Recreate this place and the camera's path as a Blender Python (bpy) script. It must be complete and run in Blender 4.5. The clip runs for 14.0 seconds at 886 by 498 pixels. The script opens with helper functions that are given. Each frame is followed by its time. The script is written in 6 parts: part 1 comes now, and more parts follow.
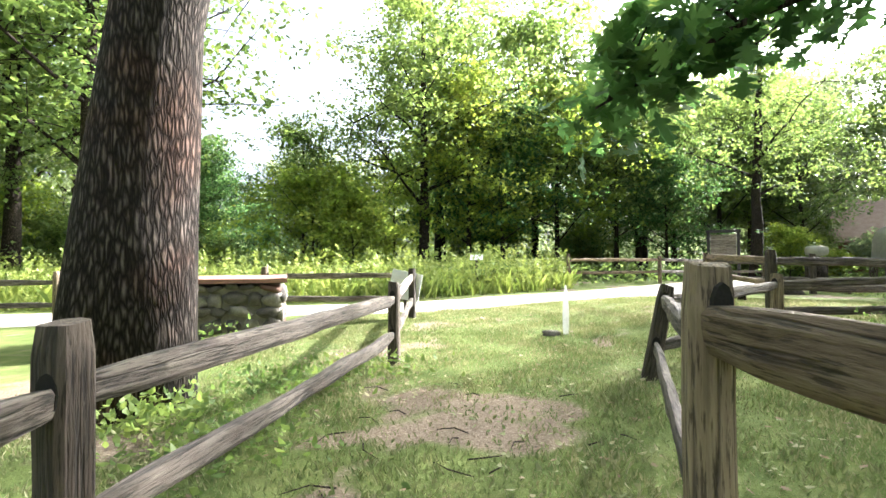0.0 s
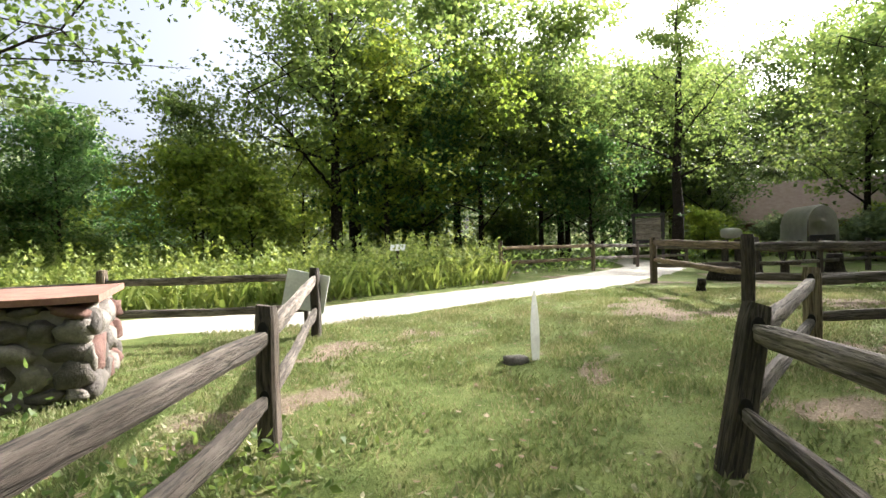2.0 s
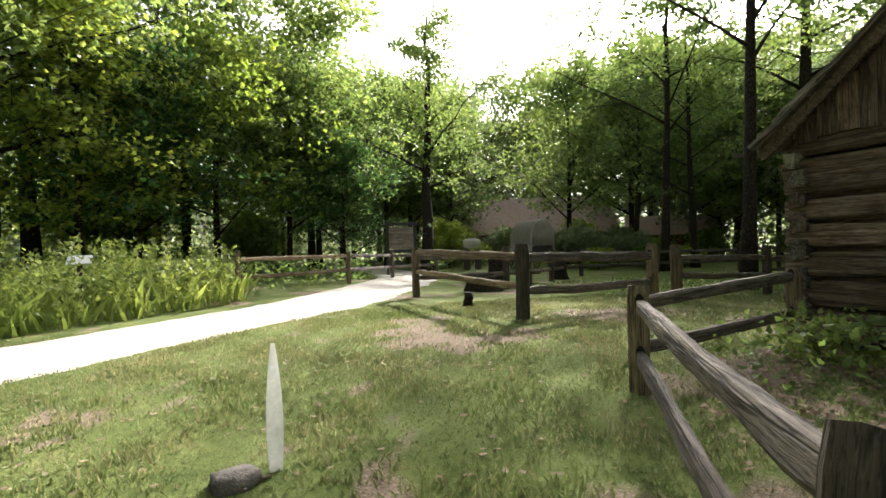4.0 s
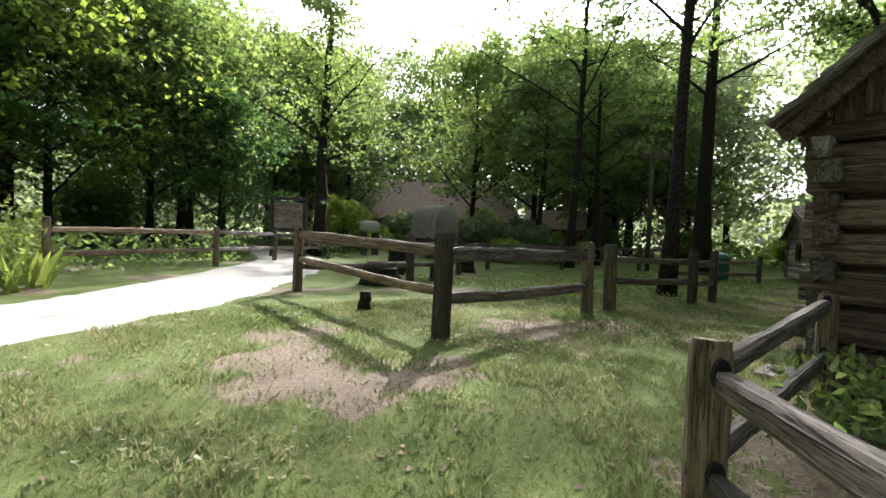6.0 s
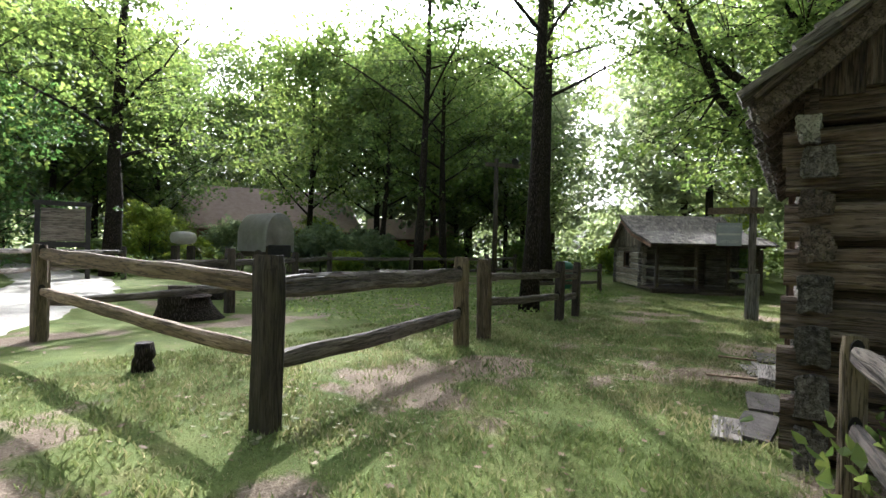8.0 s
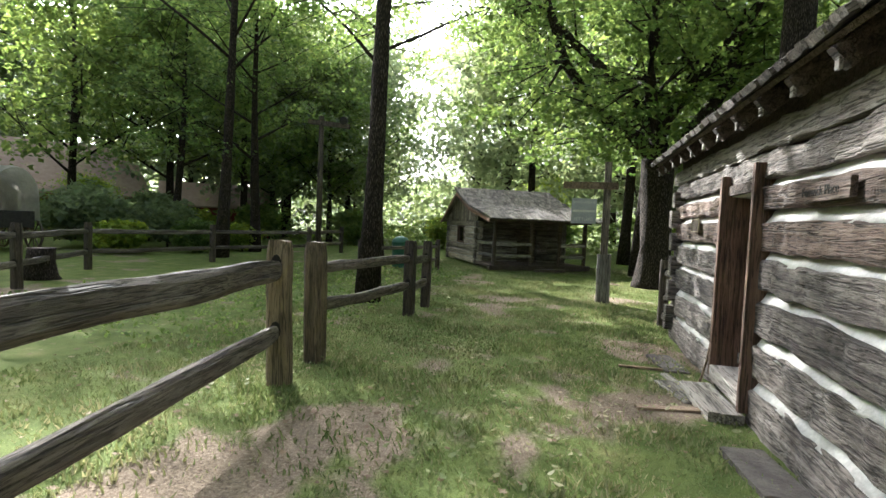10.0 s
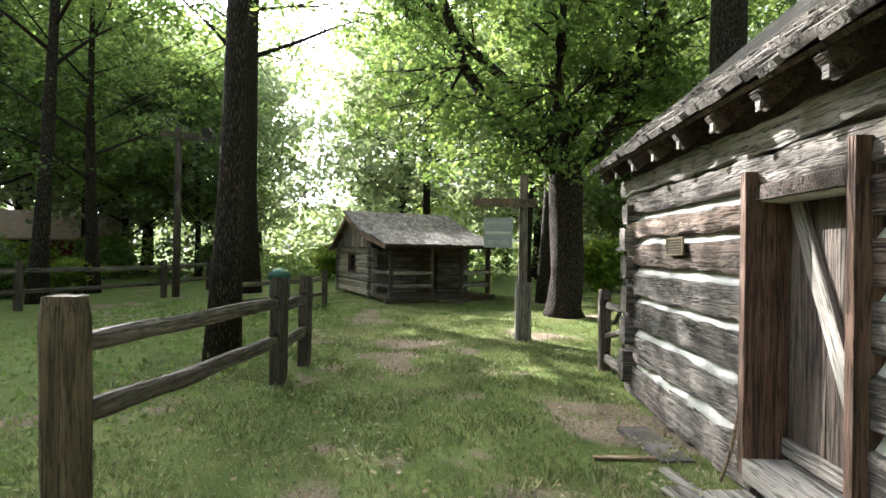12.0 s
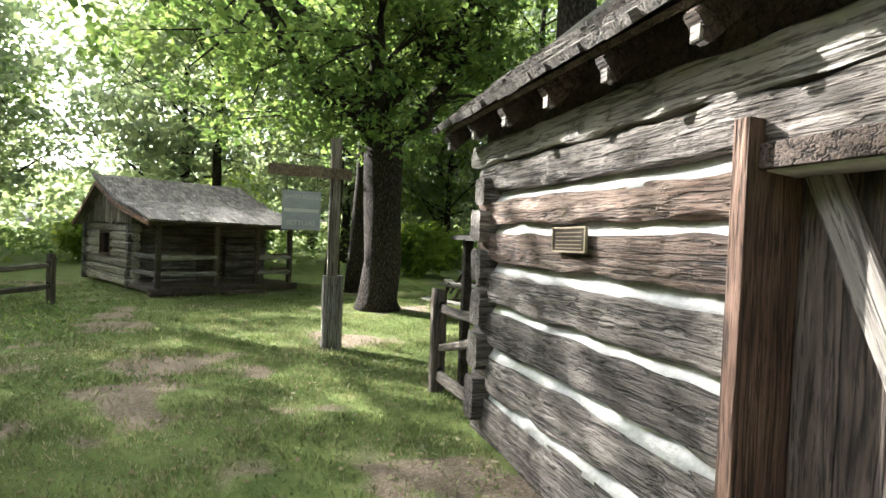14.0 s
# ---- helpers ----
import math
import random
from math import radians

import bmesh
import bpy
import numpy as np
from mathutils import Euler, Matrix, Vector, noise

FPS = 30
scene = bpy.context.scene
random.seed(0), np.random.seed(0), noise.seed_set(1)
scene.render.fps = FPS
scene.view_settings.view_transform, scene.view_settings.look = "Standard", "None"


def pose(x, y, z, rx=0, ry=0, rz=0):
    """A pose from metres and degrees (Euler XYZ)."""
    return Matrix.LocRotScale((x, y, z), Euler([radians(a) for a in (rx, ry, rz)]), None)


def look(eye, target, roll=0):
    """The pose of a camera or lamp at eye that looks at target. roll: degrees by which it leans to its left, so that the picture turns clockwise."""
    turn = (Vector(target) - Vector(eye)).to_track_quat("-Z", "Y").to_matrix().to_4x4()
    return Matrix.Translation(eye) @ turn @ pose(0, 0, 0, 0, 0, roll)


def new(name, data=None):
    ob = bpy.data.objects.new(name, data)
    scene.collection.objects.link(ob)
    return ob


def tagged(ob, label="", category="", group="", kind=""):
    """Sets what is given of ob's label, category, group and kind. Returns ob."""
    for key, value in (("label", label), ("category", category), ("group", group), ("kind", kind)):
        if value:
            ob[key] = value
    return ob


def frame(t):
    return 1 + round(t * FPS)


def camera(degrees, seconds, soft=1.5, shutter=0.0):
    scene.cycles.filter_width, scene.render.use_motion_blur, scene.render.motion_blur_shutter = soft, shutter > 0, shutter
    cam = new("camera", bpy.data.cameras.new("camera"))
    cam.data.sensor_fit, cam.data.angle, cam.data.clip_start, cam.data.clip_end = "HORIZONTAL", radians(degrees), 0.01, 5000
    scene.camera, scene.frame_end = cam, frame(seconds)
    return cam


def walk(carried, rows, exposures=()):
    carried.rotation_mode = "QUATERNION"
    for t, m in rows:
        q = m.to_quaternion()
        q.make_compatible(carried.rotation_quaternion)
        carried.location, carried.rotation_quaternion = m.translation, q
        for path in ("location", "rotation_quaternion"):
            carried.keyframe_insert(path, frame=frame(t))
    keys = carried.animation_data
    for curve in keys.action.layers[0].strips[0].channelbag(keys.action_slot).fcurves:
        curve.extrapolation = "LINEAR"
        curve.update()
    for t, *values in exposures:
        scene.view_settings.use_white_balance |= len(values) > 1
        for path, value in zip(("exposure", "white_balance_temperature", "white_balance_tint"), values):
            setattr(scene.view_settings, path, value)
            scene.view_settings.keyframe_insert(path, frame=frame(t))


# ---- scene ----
cam = camera(82.0, 14.0)
PATH = [
    (0, (-0.622, -0.441, 1.431), (-0.997, 1.523, 1.469), -0.4),
    (0.5, (-0.892, 0.046, 1.437), (-1.506, 1.95, 1.433), 0.8),
    (1, (-1.009, 0.787, 1.472), (-1.524, 2.719, 1.515), -3.1),
    (1.5, (-1.158, 1.568, 1.485), (-1.496, 3.539, 1.512), -1.3),
    (2, (-1.103, 2.297, 1.542), (-1.156, 4.297, 1.524), -1.6),
    (2.5, (-1.148, 2.937, 1.58), (-0.992, 4.929, 1.487), 0.5),
    (3, (-0.88, 3.703, 1.577), (-0.397, 5.641, 1.476), -0.8),
    (3.5, (-0.765, 4.401, 1.575), (-0.068, 6.276, 1.562), 0.4),
    (4, (-0.653, 4.854, 1.56), (0.226, 6.65, 1.552), -1.5),
    (4.2, (-0.55, 5.045, 1.57), (0.477, 6.76, 1.523), -2.9),
    (6.3, (0.718, 7.427, 1.634), (1.973, 8.982, 1.544), 2.4),
    (6.5, (0.843, 7.591, 1.651), (2.147, 9.104, 1.535), 2.1),
    (7, (1.207, 8.098, 1.664), (2.674, 9.451, 1.542), 2.7),
    (7.5, (1.618, 8.523, 1.657), (3.206, 9.738, 1.592), 2.0),
    (7.7, (1.76, 8.681, 1.665), (3.373, 9.864, 1.631), 1.6),
    (9.8, (4.13, 10.346, 1.764), (6.046, 10.912, 1.654), 2.5),
    (10, (4.359, 10.432, 1.747), (6.295, 10.923, 1.64), 2.4),
    (10.5, (4.936, 10.608, 1.79), (6.897, 10.988, 1.686), 2.4),
    (11, (5.551, 10.667, 1.78), (7.54, 10.848, 1.681), 0.7),
    (11.5, (6.104, 10.838, 1.791), (8.1, 10.955, 1.729), 2.2),
    (12, (6.621, 10.895, 1.751), (8.62, 10.975, 1.76), 0.9),
    (12.5, (7.236, 10.969, 1.731), (9.234, 10.878, 1.755), 1.1),
    (13, (7.727, 10.963, 1.73), (9.72, 10.802, 1.696), 2.3),
    (13.5, (8.191, 10.927, 1.735), (10.148, 10.52, 1.674), 0.8),
    (14, (8.701, 10.72, 1.81), (10.588, 10.06, 1.766), 2.4),
]
walk(cam, [(t, look(eye, target, roll)) for t, eye, target, roll in PATH],
     [(0.0, 2.55, 5850, 9), (1.5, 1.85, 6050, 11), (3.0, 1.4, 6250, 11), (4.2, 1.45, 6250, 11), (6.3, 1.5, 5700, 12), (7.7, 1.65, 5600, 12), (9.8, 2.15, 5750, 9), (14.0, 2.5, 5800, 9)])

# ---- world and sun ----
SUN_AZ, SUN_EL = 42.0, 31.0
world = bpy.data.worlds.new("world")
scene.world = world
world.use_nodes = True
wn = world.node_tree.nodes
sky = wn.new("ShaderNodeTexSky")
sky.sky_type = "NISHITA"
sky.sun_disc = False
sky.sun_elevation = radians(SUN_EL)
sky.sun_rotation = radians(90 - SUN_AZ)
sky.dust_density = 9.0
sky.air_density = 0.7
sky.ozone_density = 1.0
wn["Background"].inputs["Strength"].default_value = 0.15
pale = wn.new("ShaderNodeHueSaturation")
pale.inputs["Saturation"].default_value = 0.45
world.node_tree.links.new(sky.outputs[0], pale.inputs["Color"])
world.node_tree.links.new(pale.outputs[0], wn["Background"].inputs[0])
sun_data = bpy.data.lights.new("sun", "SUN")
sun_data.energy, sun_data.angle, sun_data.color = 5.0, radians(0.6), (1.0, 0.94, 0.82)
sun = new("sun", sun_data)
SUN_DIR = Vector((math.cos(radians(SUN_AZ)) * math.cos(radians(SUN_EL)), math.sin(radians(SUN_AZ)) * math.cos(radians(SUN_EL)), math.sin(radians(SUN_EL))))
sun.matrix_world = look(SUN_DIR * 60, (0, 0, 0))

# ---- materials ----


def nodes_of(name):
    m = bpy.data.materials.new(name)
    m.use_nodes = True
    return m, m.node_tree.nodes, m.node_tree.links, m.node_tree.nodes["Principled BSDF"]


def noise_node(nt, links, vec, scale, detail=5.0, rough=0.6):
    n = nt.new("ShaderNodeTexNoise")
    n.inputs["Scale"].default_value, n.inputs["Detail"].default_value, n.inputs["Roughness"].default_value = scale, detail, rough
    if vec:
        links.new(vec, n.inputs["Vector"])
    return n


def ramp(nt, links, fac, stops):
    r = nt.new("ShaderNodeValToRGB")
    e = r.color_ramp.elements
    while len(e) < len(stops):
        e.new(0.5)
    for el, (p, c) in zip(e, stops):
        el.position, el.color = p, (*c, 1)
    links.new(fac, r.inputs[0])
    return r


def mixed(nt, links, fac, a, b, mode="MIX"):
    m = nt.new("ShaderNodeMix")
    m.data_type, m.blend_type = "RGBA", mode
    for sock, v in ((m.inputs["Factor"], fac), (m.inputs["A"], a), (m.inputs["B"], b)):
        if isinstance(v, (int, float)):
            sock.default_value = v
        elif isinstance(v, tuple):
            sock.default_value = (*v, 1)
        else:
            links.new(v, sock)
    return m.outputs["Result"]


def wood(name, dark, mid, light, along="X", grain=1.0, rough=0.85, bump=0.6):
    """Weathered timber with grain along one local axis."""
    m, nt, links, b = nodes_of(name)
    tc, mp = nt.new("ShaderNodeTexCoord"), nt.new("ShaderNodeMapping")
    s = 9.0
    mp.inputs["Scale"].default_value = (0.7, s, s) if along == "X" else ((s, s, 0.7) if along == "Z" else (s, 0.7, s))
    info = nt.new("ShaderNodeObjectInfo")
    off = nt.new("ShaderNodeVectorMath")
    off.operation = "SCALE"
    off.inputs[0].default_value = (13.7, 7.1, 5.3)
    links.new(info.outputs["Random"], off.inputs["Scale"])
    add = nt.new("ShaderNodeVectorMath")
    links.new(tc.outputs["Object"], add.inputs[0])
    links.new(off.outputs[0], add.inputs[1])
    links.new(add.outputs[0], mp.inputs["Vector"])
    g1 = noise_node(nt, links, mp.outputs[0], 2.2 * grain, 8, 0.7)
    g2 = noise_node(nt, links, mp.outputs[0], 9.0 * grain, 4, 0.6)
    big = noise_node(nt, links, add.outputs[0], 1.7, 4, 0.6)
    c1 = ramp(nt, links, g1.outputs[0], [(0.36, dark), (0.5, mid), (0.66, light)])
    c2 = ramp(nt, links, big.outputs[0], [(0.35, tuple(0.62 * c for c in mid)), (0.65, light)])
    col = mixed(nt, links, 0.35, c1.outputs[0], c2.outputs[0])
    crack = ramp(nt, links, g2.outputs[0], [(0.38, (0.16, 0.14, 0.13)), (0.47, (1, 1, 1))])
    col = mixed(nt, links, 0.8, col, crack.outputs[0], "MULTIPLY")
    mp2 = nt.new("ShaderNodeMapping")
    mp2.inputs["Scale"].default_value = (0.3, 6, 6) if along == "X" else ((6, 6, 0.3) if along == "Z" else (6, 0.3, 6))
    links.new(add.outputs[0], mp2.inputs["Vector"])
    g3 = noise_node(nt, links, mp2.outputs[0], 1.6 * grain, 3, 0.55)
    check = ramp(nt, links, g3.outputs[0], [(0.47, (1, 1, 1)), (0.49, (0.1, 0.09, 0.08)), (0.505, (0.1, 0.09, 0.08)), (0.53, (1, 1, 1))])
    col = mixed(nt, links, 0.6, col, check.outputs[0], "MULTIPLY")
    tone = ramp(nt, links, info.outputs["Random"], [(0.0, (0.62, 0.6, 0.58)), (0.5, (1.0, 0.98, 0.96)), (1.0, (1.32, 1.3, 1.28))])
    col = mixed(nt, links, 1.0, col, tone.outputs[0], "MULTIPLY")
    links.new(col, b.inputs["Base Color"])
    b.inputs["Roughness"].default_value = rough
    bp = nt.new("ShaderNodeBump")
    bp.inputs["Strength"].default_value, bp.inputs["Distance"].default_value = bump, 0.025
    hsum = nt.new("ShaderNodeMath")
    links.new(g1.outputs[0], hsum.inputs[0])
    links.new(g2.outputs[0], hsum.inputs[1])
    hs2 = nt.new("ShaderNodeMath")
    links.new(hsum.outputs[0], hs2.inputs[0])
    links.new(check.outputs[0], hs2.inputs[1])
    links.new(hs2.outputs[0], bp.inputs["Height"])
    links.new(bp.outputs[0], b.inputs["Normal"])
    return m


def plain(name, a, c, scale=6.0, rough=0.8, metal=0.0, bump=0.3, dist=0.01):
    """Two-scale mottled surface between two colours."""
    m, nt, links, b = nodes_of(name)
    tc = nt.new("ShaderNodeTexCoord")
    n1 = noise_node(nt, links, tc.outputs["Object"], scale, 6, 0.65)
    n2 = noise_node(nt, links, tc.outputs["Object"], scale * 9, 3, 0.6)
    r1 = ramp(nt, links, n1.outputs[0], [(0.3, a), (0.7, c)])
    r2 = ramp(nt, links, n2.outputs[0], [(0.3, (0.7, 0.7, 0.7)), (0.7, (1.0, 1.0, 1.0))])
    links.new(mixed(nt, links, 0.7, r1.outputs[0], r2.outputs[0], "MULTIPLY"), b.inputs["Base Color"])
    b.inputs["Roughness"].default_value, b.inputs["Metallic"].default_value = rough, metal
    bp = nt.new("ShaderNodeBump")
    bp.inputs["Strength"].default_value, bp.inputs["Distance"].default_value = bump, dist
    links.new(n2.outputs[0], bp.inputs["Height"])
    links.new(bp.outputs[0], b.inputs["Normal"])
    return m


def leafy(name, stops, translucent=0.58, rough=0.5, through_tint=(1.95, 1.8, 1.3)):
    """Thin leaves: reflecting and letting light through, each leaf a little different."""
    m, nt, links, b = nodes_of(name)
    geo, info = nt.new("ShaderNodeNewGeometry"), nt.new("ShaderNodeObjectInfo")
    tc = nt.new("ShaderNodeTexCoord")
    patch = noise_node(nt, links, tc.outputs["Object"], 0.55, 2, 0.5)
    a1, a2 = nt.new("ShaderNodeMath"), nt.new("ShaderNodeMath")
    a1.operation = a2.operation = "MULTIPLY_ADD"
    links.new(geo.outputs["Random Per Island"], a1.inputs[0])
    a1.inputs[1].default_value = 0.45
    links.new(patch.outputs[0], a1.inputs[2])
    links.new(info.outputs["Random"], a2.inputs[0])
    a2.inputs[1].default_value = 0.25
    links.new(a1.outputs[0], a2.inputs[2])
    sub = nt.new("ShaderNodeMath")
    sub.operation = "SUBTRACT"
    links.new(a2.outputs[0], sub.inputs[0])
    sub.inputs[1].default_value = 0.33
    r = ramp(nt, links, sub.outputs[0], [(p, (c[0], c[1], c[2] * 1.15)) for p, c in stops])
    links.new(r.outputs[0], b.inputs["Base Color"])
    b.inputs["Roughness"].default_value = rough
    b.inputs["Specular IOR Level"].default_value = 0.3
    tr = nt.new("ShaderNodeBsdfTranslucent")
    warm = mixed(nt, links, 1.0, r.outputs[0], through_tint, "MULTIPLY")
    links.new(warm, tr.inputs["Color"])
    mx = nt.new("ShaderNodeMixShader")
    mx.inputs[0].default_value = translucent
    links.new(b.outputs[0], mx.inputs[1])
    links.new(tr.outputs[0], mx.inputs[2])
    links.new(mx.outputs[0], nt["Material Output"].inputs["Surface"])
    return m


def ground_material():
    m, nt, links, b = nodes_of("ground")
    tc = nt.new("ShaderNodeTexCoord")
    v = tc.outputs["Object"]
    big = noise_node(nt, links, v, 0.45, 5, 0.6)
    med = noise_node(nt, links, v, 2.4, 6, 0.65)
    fine = noise_node(nt, links, v, 38.0, 4, 0.7)
    blades = noise_node(nt, links, v, 120.0, 2, 0.6)
    grass = ramp(nt, links, med.outputs[0], [(0.3, (0.09, 0.125, 0.036)), (0.55, (0.15, 0.182, 0.058)), (0.75, (0.24, 0.23, 0.1))])
    dirt = ramp(nt, links, fine.outputs[0], [(0.3, (0.14, 0.1, 0.075)), (0.55, (0.27, 0.21, 0.16)), (0.75, (0.42, 0.35, 0.27))])
    at = nt.new("ShaderNodeAttribute")
    at.attribute_name = "bare"
    s = nt.new("ShaderNodeMath")
    s.operation = "MULTIPLY_ADD"
    links.new(fine.outputs[0], s.inputs[0])
    s.inputs[1].default_value = 0.5
    links.new(at.outputs["Fac"], s.inputs[2])
    f = ramp(nt, links, s.outputs[0], [(0.5, (0, 0, 0)), (0.8, (1, 1, 1))])
    col = mixed(nt, links, f.outputs[0], grass.outputs[0], dirt.outputs[0])
    sp = ramp(nt, links, blades.outputs[0], [(0.3, (0.5, 0.5, 0.5)), (0.65, (1.15, 1.15, 1.1))])
    col = mixed(nt, links, 0.8, col, sp.outputs[0], "MULTIPLY")
    links.new(col, b.inputs["Base Color"])
    b.inputs["Roughness"].default_value = 0.95
    b.inputs["Specular IOR Level"].default_value = 0.1
    bp = nt.new("ShaderNodeBump")
    bp.inputs["Strength"].default_value, bp.inputs["Distance"].default_value = 0.9, 0.03
    links.new(fine.outputs[0], bp.inputs["Height"])
    links.new(bp.outputs[0], b.inputs["Normal"])
    return m


def bark_material(name, dark, light, scale=1.0, patch=None):
    m, nt, links, b = nodes_of(name)
    tc, mp = nt.new("ShaderNodeTexCoord"), nt.new("ShaderNodeMapping")
    mp.inputs["Scale"].default_value = (14 * scale, 14 * scale, 2.9 * scale)
    links.new(tc.outputs["Object"], mp.inputs["Vector"])
    warp = noise_node(nt, links, mp.outputs[0], 0.9, 3, 0.6)
    wv = mixed(nt, links, 0.9, mp.outputs[0], warp.outputs["Color"], "ADD")
    vo = nt.new("ShaderNodeTexVoronoi")
    vo.feature = "DISTANCE_TO_EDGE"
    vo.inputs["Scale"].default_value = 1.7
    links.new(wv, vo.inputs["Vector"])
    n = noise_node(nt, links, mp.outputs[0], 2.5, 7, 0.7)
    ridge = ramp(nt, links, vo.outputs["Distance"], [(0.0, tuple(0.35 * c for c in dark)), (0.16, dark), (0.45, light)])
    tint = ramp(nt, links, n.outputs[0], [(0.3, (0.55, 0.52, 0.5)), (0.7, (1.15, 1.12, 1.1))])
    col = mixed(nt, links, 1.0, ridge.outputs[0], tint.outputs[0], "MULTIPLY")
    # warm tint in blotches paints orange sunlight into the bark colour
    if patch:
        big = noise_node(nt, links, tc.outputs["Object"], 0.9, 4, 0.6)
        pf = ramp(nt, links, big.outputs[0], [(0.5, (0, 0, 0)), (0.66, (0.8, 0.8, 0.8))])
        col = mixed(nt, links, pf.outputs[0], col, mixed(nt, links, 1.0, col, patch, "MULTIPLY"))
    links.new(col, b.inputs["Base Color"])
    b.inputs["Roughness"].default_value = 0.95
    b.inputs["Specular IOR Level"].default_value = 0.15
    bp = nt.new("ShaderNodeBump")
    bp.inputs["Strength"].default_value, bp.inputs["Distance"].default_value = 1.0, 0.035 / scale
    hm = nt.new("ShaderNodeMath")
    hm.operation = "MULTIPLY_ADD"
    links.new(n.outputs[0], hm.inputs[0])
    hm.inputs[1].default_value = 0.25
    clampd = nt.new("ShaderNodeMath")
    clampd.operation = "MINIMUM"
    links.new(vo.outputs["Distance"], clampd.inputs[0])
    clampd.inputs[1].default_value = 0.35
    links.new(clampd.outputs[0], hm.inputs[2])
    links.new(hm.outputs[0], bp.inputs["Height"])
    links.new(bp.outputs[0], b.inputs["Normal"])
    return m


M_GROUND = ground_material()
M_GRAVEL = plain("gravel", (0.34, 0.31, 0.27), (0.54, 0.5, 0.44), 3.0, 0.95, 0, 0.8, 0.02)
M_RAIL = wood("rail_wood", (0.035, 0.026, 0.02), (0.125, 0.098, 0.08), (0.29, 0.25, 0.215))
M_RAIL_TAN = wood("rail_wood_newer", (0.1, 0.062, 0.038), (0.26, 0.18, 0.115), (0.44, 0.34, 0.24))
M_POST = wood("post_wood", (0.025, 0.019, 0.015), (0.075, 0.056, 0.043), (0.16, 0.125, 0.1), "Z")
M_POST_TAN = wood("post_wood_newer", (0.075, 0.052, 0.033), (0.21, 0.155, 0.1), (0.35, 0.27, 0.185), "Z")
M_LOG = wood("log_wood", (0.018, 0.013, 0.01), (0.15, 0.122, 0.105), (0.42, 0.38, 0.345), "X", 1.2, 0.85, 1.0)
M_LOG_RED = wood("log_wood_red", (0.03, 0.018, 0.013), (0.15, 0.088, 0.06), (0.34, 0.27, 0.22), "X", 1.0, 0.8, 1.0)
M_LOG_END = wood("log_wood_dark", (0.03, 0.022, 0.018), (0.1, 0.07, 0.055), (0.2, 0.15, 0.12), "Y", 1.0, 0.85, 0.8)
M_LOG_PALE = wood("log_wood_pale", (0.24, 0.19, 0.15), (0.46, 0.39, 0.32), (0.6, 0.53, 0.46), "X", 0.9)
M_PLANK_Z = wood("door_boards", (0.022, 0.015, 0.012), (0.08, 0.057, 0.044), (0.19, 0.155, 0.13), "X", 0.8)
M_JAMB = wood("jamb_wood", (0.03, 0.018, 0.013), (0.11, 0.06, 0.04), (0.19, 0.12, 0.085), "Z", 0.8)
M_GREY_Z = wood("grey_boards", (0.12, 0.09, 0.07), (0.29, 0.235, 0.19), (0.45, 0.39, 0.33), "X", 0.8)
M_GREY_X = wood("grey_beam", (0.17, 0.14, 0.12), (0.3, 0.27, 0.24), (0.46, 0.43, 0.39), "X", 0.8)
M_RED_BOARD = wood("reddish_boards", (0.1, 0.05, 0.03), (0.25, 0.13, 0.08), (0.38, 0.22, 0.14), "X", 0.8)
M_SHAKE = wood("roof_shakes", (0.03, 0.025, 0.022), (0.12, 0.1, 0.088), (0.36, 0.32, 0.285), "Y", 1.0)
M_CHINK = plain("chinking", (0.5, 0.48, 0.45), (0.78, 0.76, 0.72), 3.5, 0.95, 0, 0.5, 0.015)
M_STONE = plain("field_stone", (0.05, 0.042, 0.038), (0.17, 0.145, 0.125), 5.0, 0.85, 0, 0.9, 0.02)
M_STONE_RED = plain("red_field_stone", (0.09, 0.04, 0.032), (0.22, 0.12, 0.095), 5.0, 0.85, 0, 0.9, 0.02)
M_STONE_PALE = plain("pale_field_stone", (0.13, 0.11, 0.095), (0.36, 0.32, 0.28), 5.0, 0.85, 0, 0.9, 0.02)
M_MORTAR = plain("mortar", (0.2, 0.175, 0.15), (0.36, 0.32, 0.28), 6.0, 0.95, 0, 0.6, 0.01)
M_SLAB = plain("sandstone_slab", (0.22, 0.1, 0.075), (0.36, 0.2, 0.15), 4.0, 0.9, 0, 0.5, 0.01)
M_WHITE = plain("white_panel", (0.72, 0.72, 0.7), (0.84, 0.84, 0.82), 3.0, 0.6, 0, 0.1, 0.002)
M_SIGN_GREY = plain("grey_sign", (0.33, 0.33, 0.34), (0.45, 0.45, 0.46), 5.0, 0.8, 0, 0.2, 0.003)
M_SIGN_PALE = plain("pale_grey_sign", (0.42, 0.43, 0.43), (0.55, 0.56, 0.56), 5.0, 0.7, 0, 0.1, 0.002)
M_CANVAS = plain("canvas", (0.55, 0.52, 0.45), (0.72, 0.69, 0.62), 2.0, 0.9, 0, 0.2, 0.01)


def thin_cloth(m, share):
    """Lets part of the light through a thin sheet."""
    nt, links = m.node_tree.nodes, m.node_tree.links
    b = nt["Principled BSDF"]
    tr, mx = nt.new("ShaderNodeBsdfTranslucent"), nt.new("ShaderNodeMixShader")
    links.new(b.inputs["Base Color"].links[0].from_socket, tr.inputs["Color"])
    mx.inputs[0].default_value = share
    links.new(b.outputs[0], mx.inputs[1])
    links.new(tr.outputs[0], mx.inputs[2])
    links.new(mx.outputs[0], nt["Material Output"].inputs["Surface"])
    return m


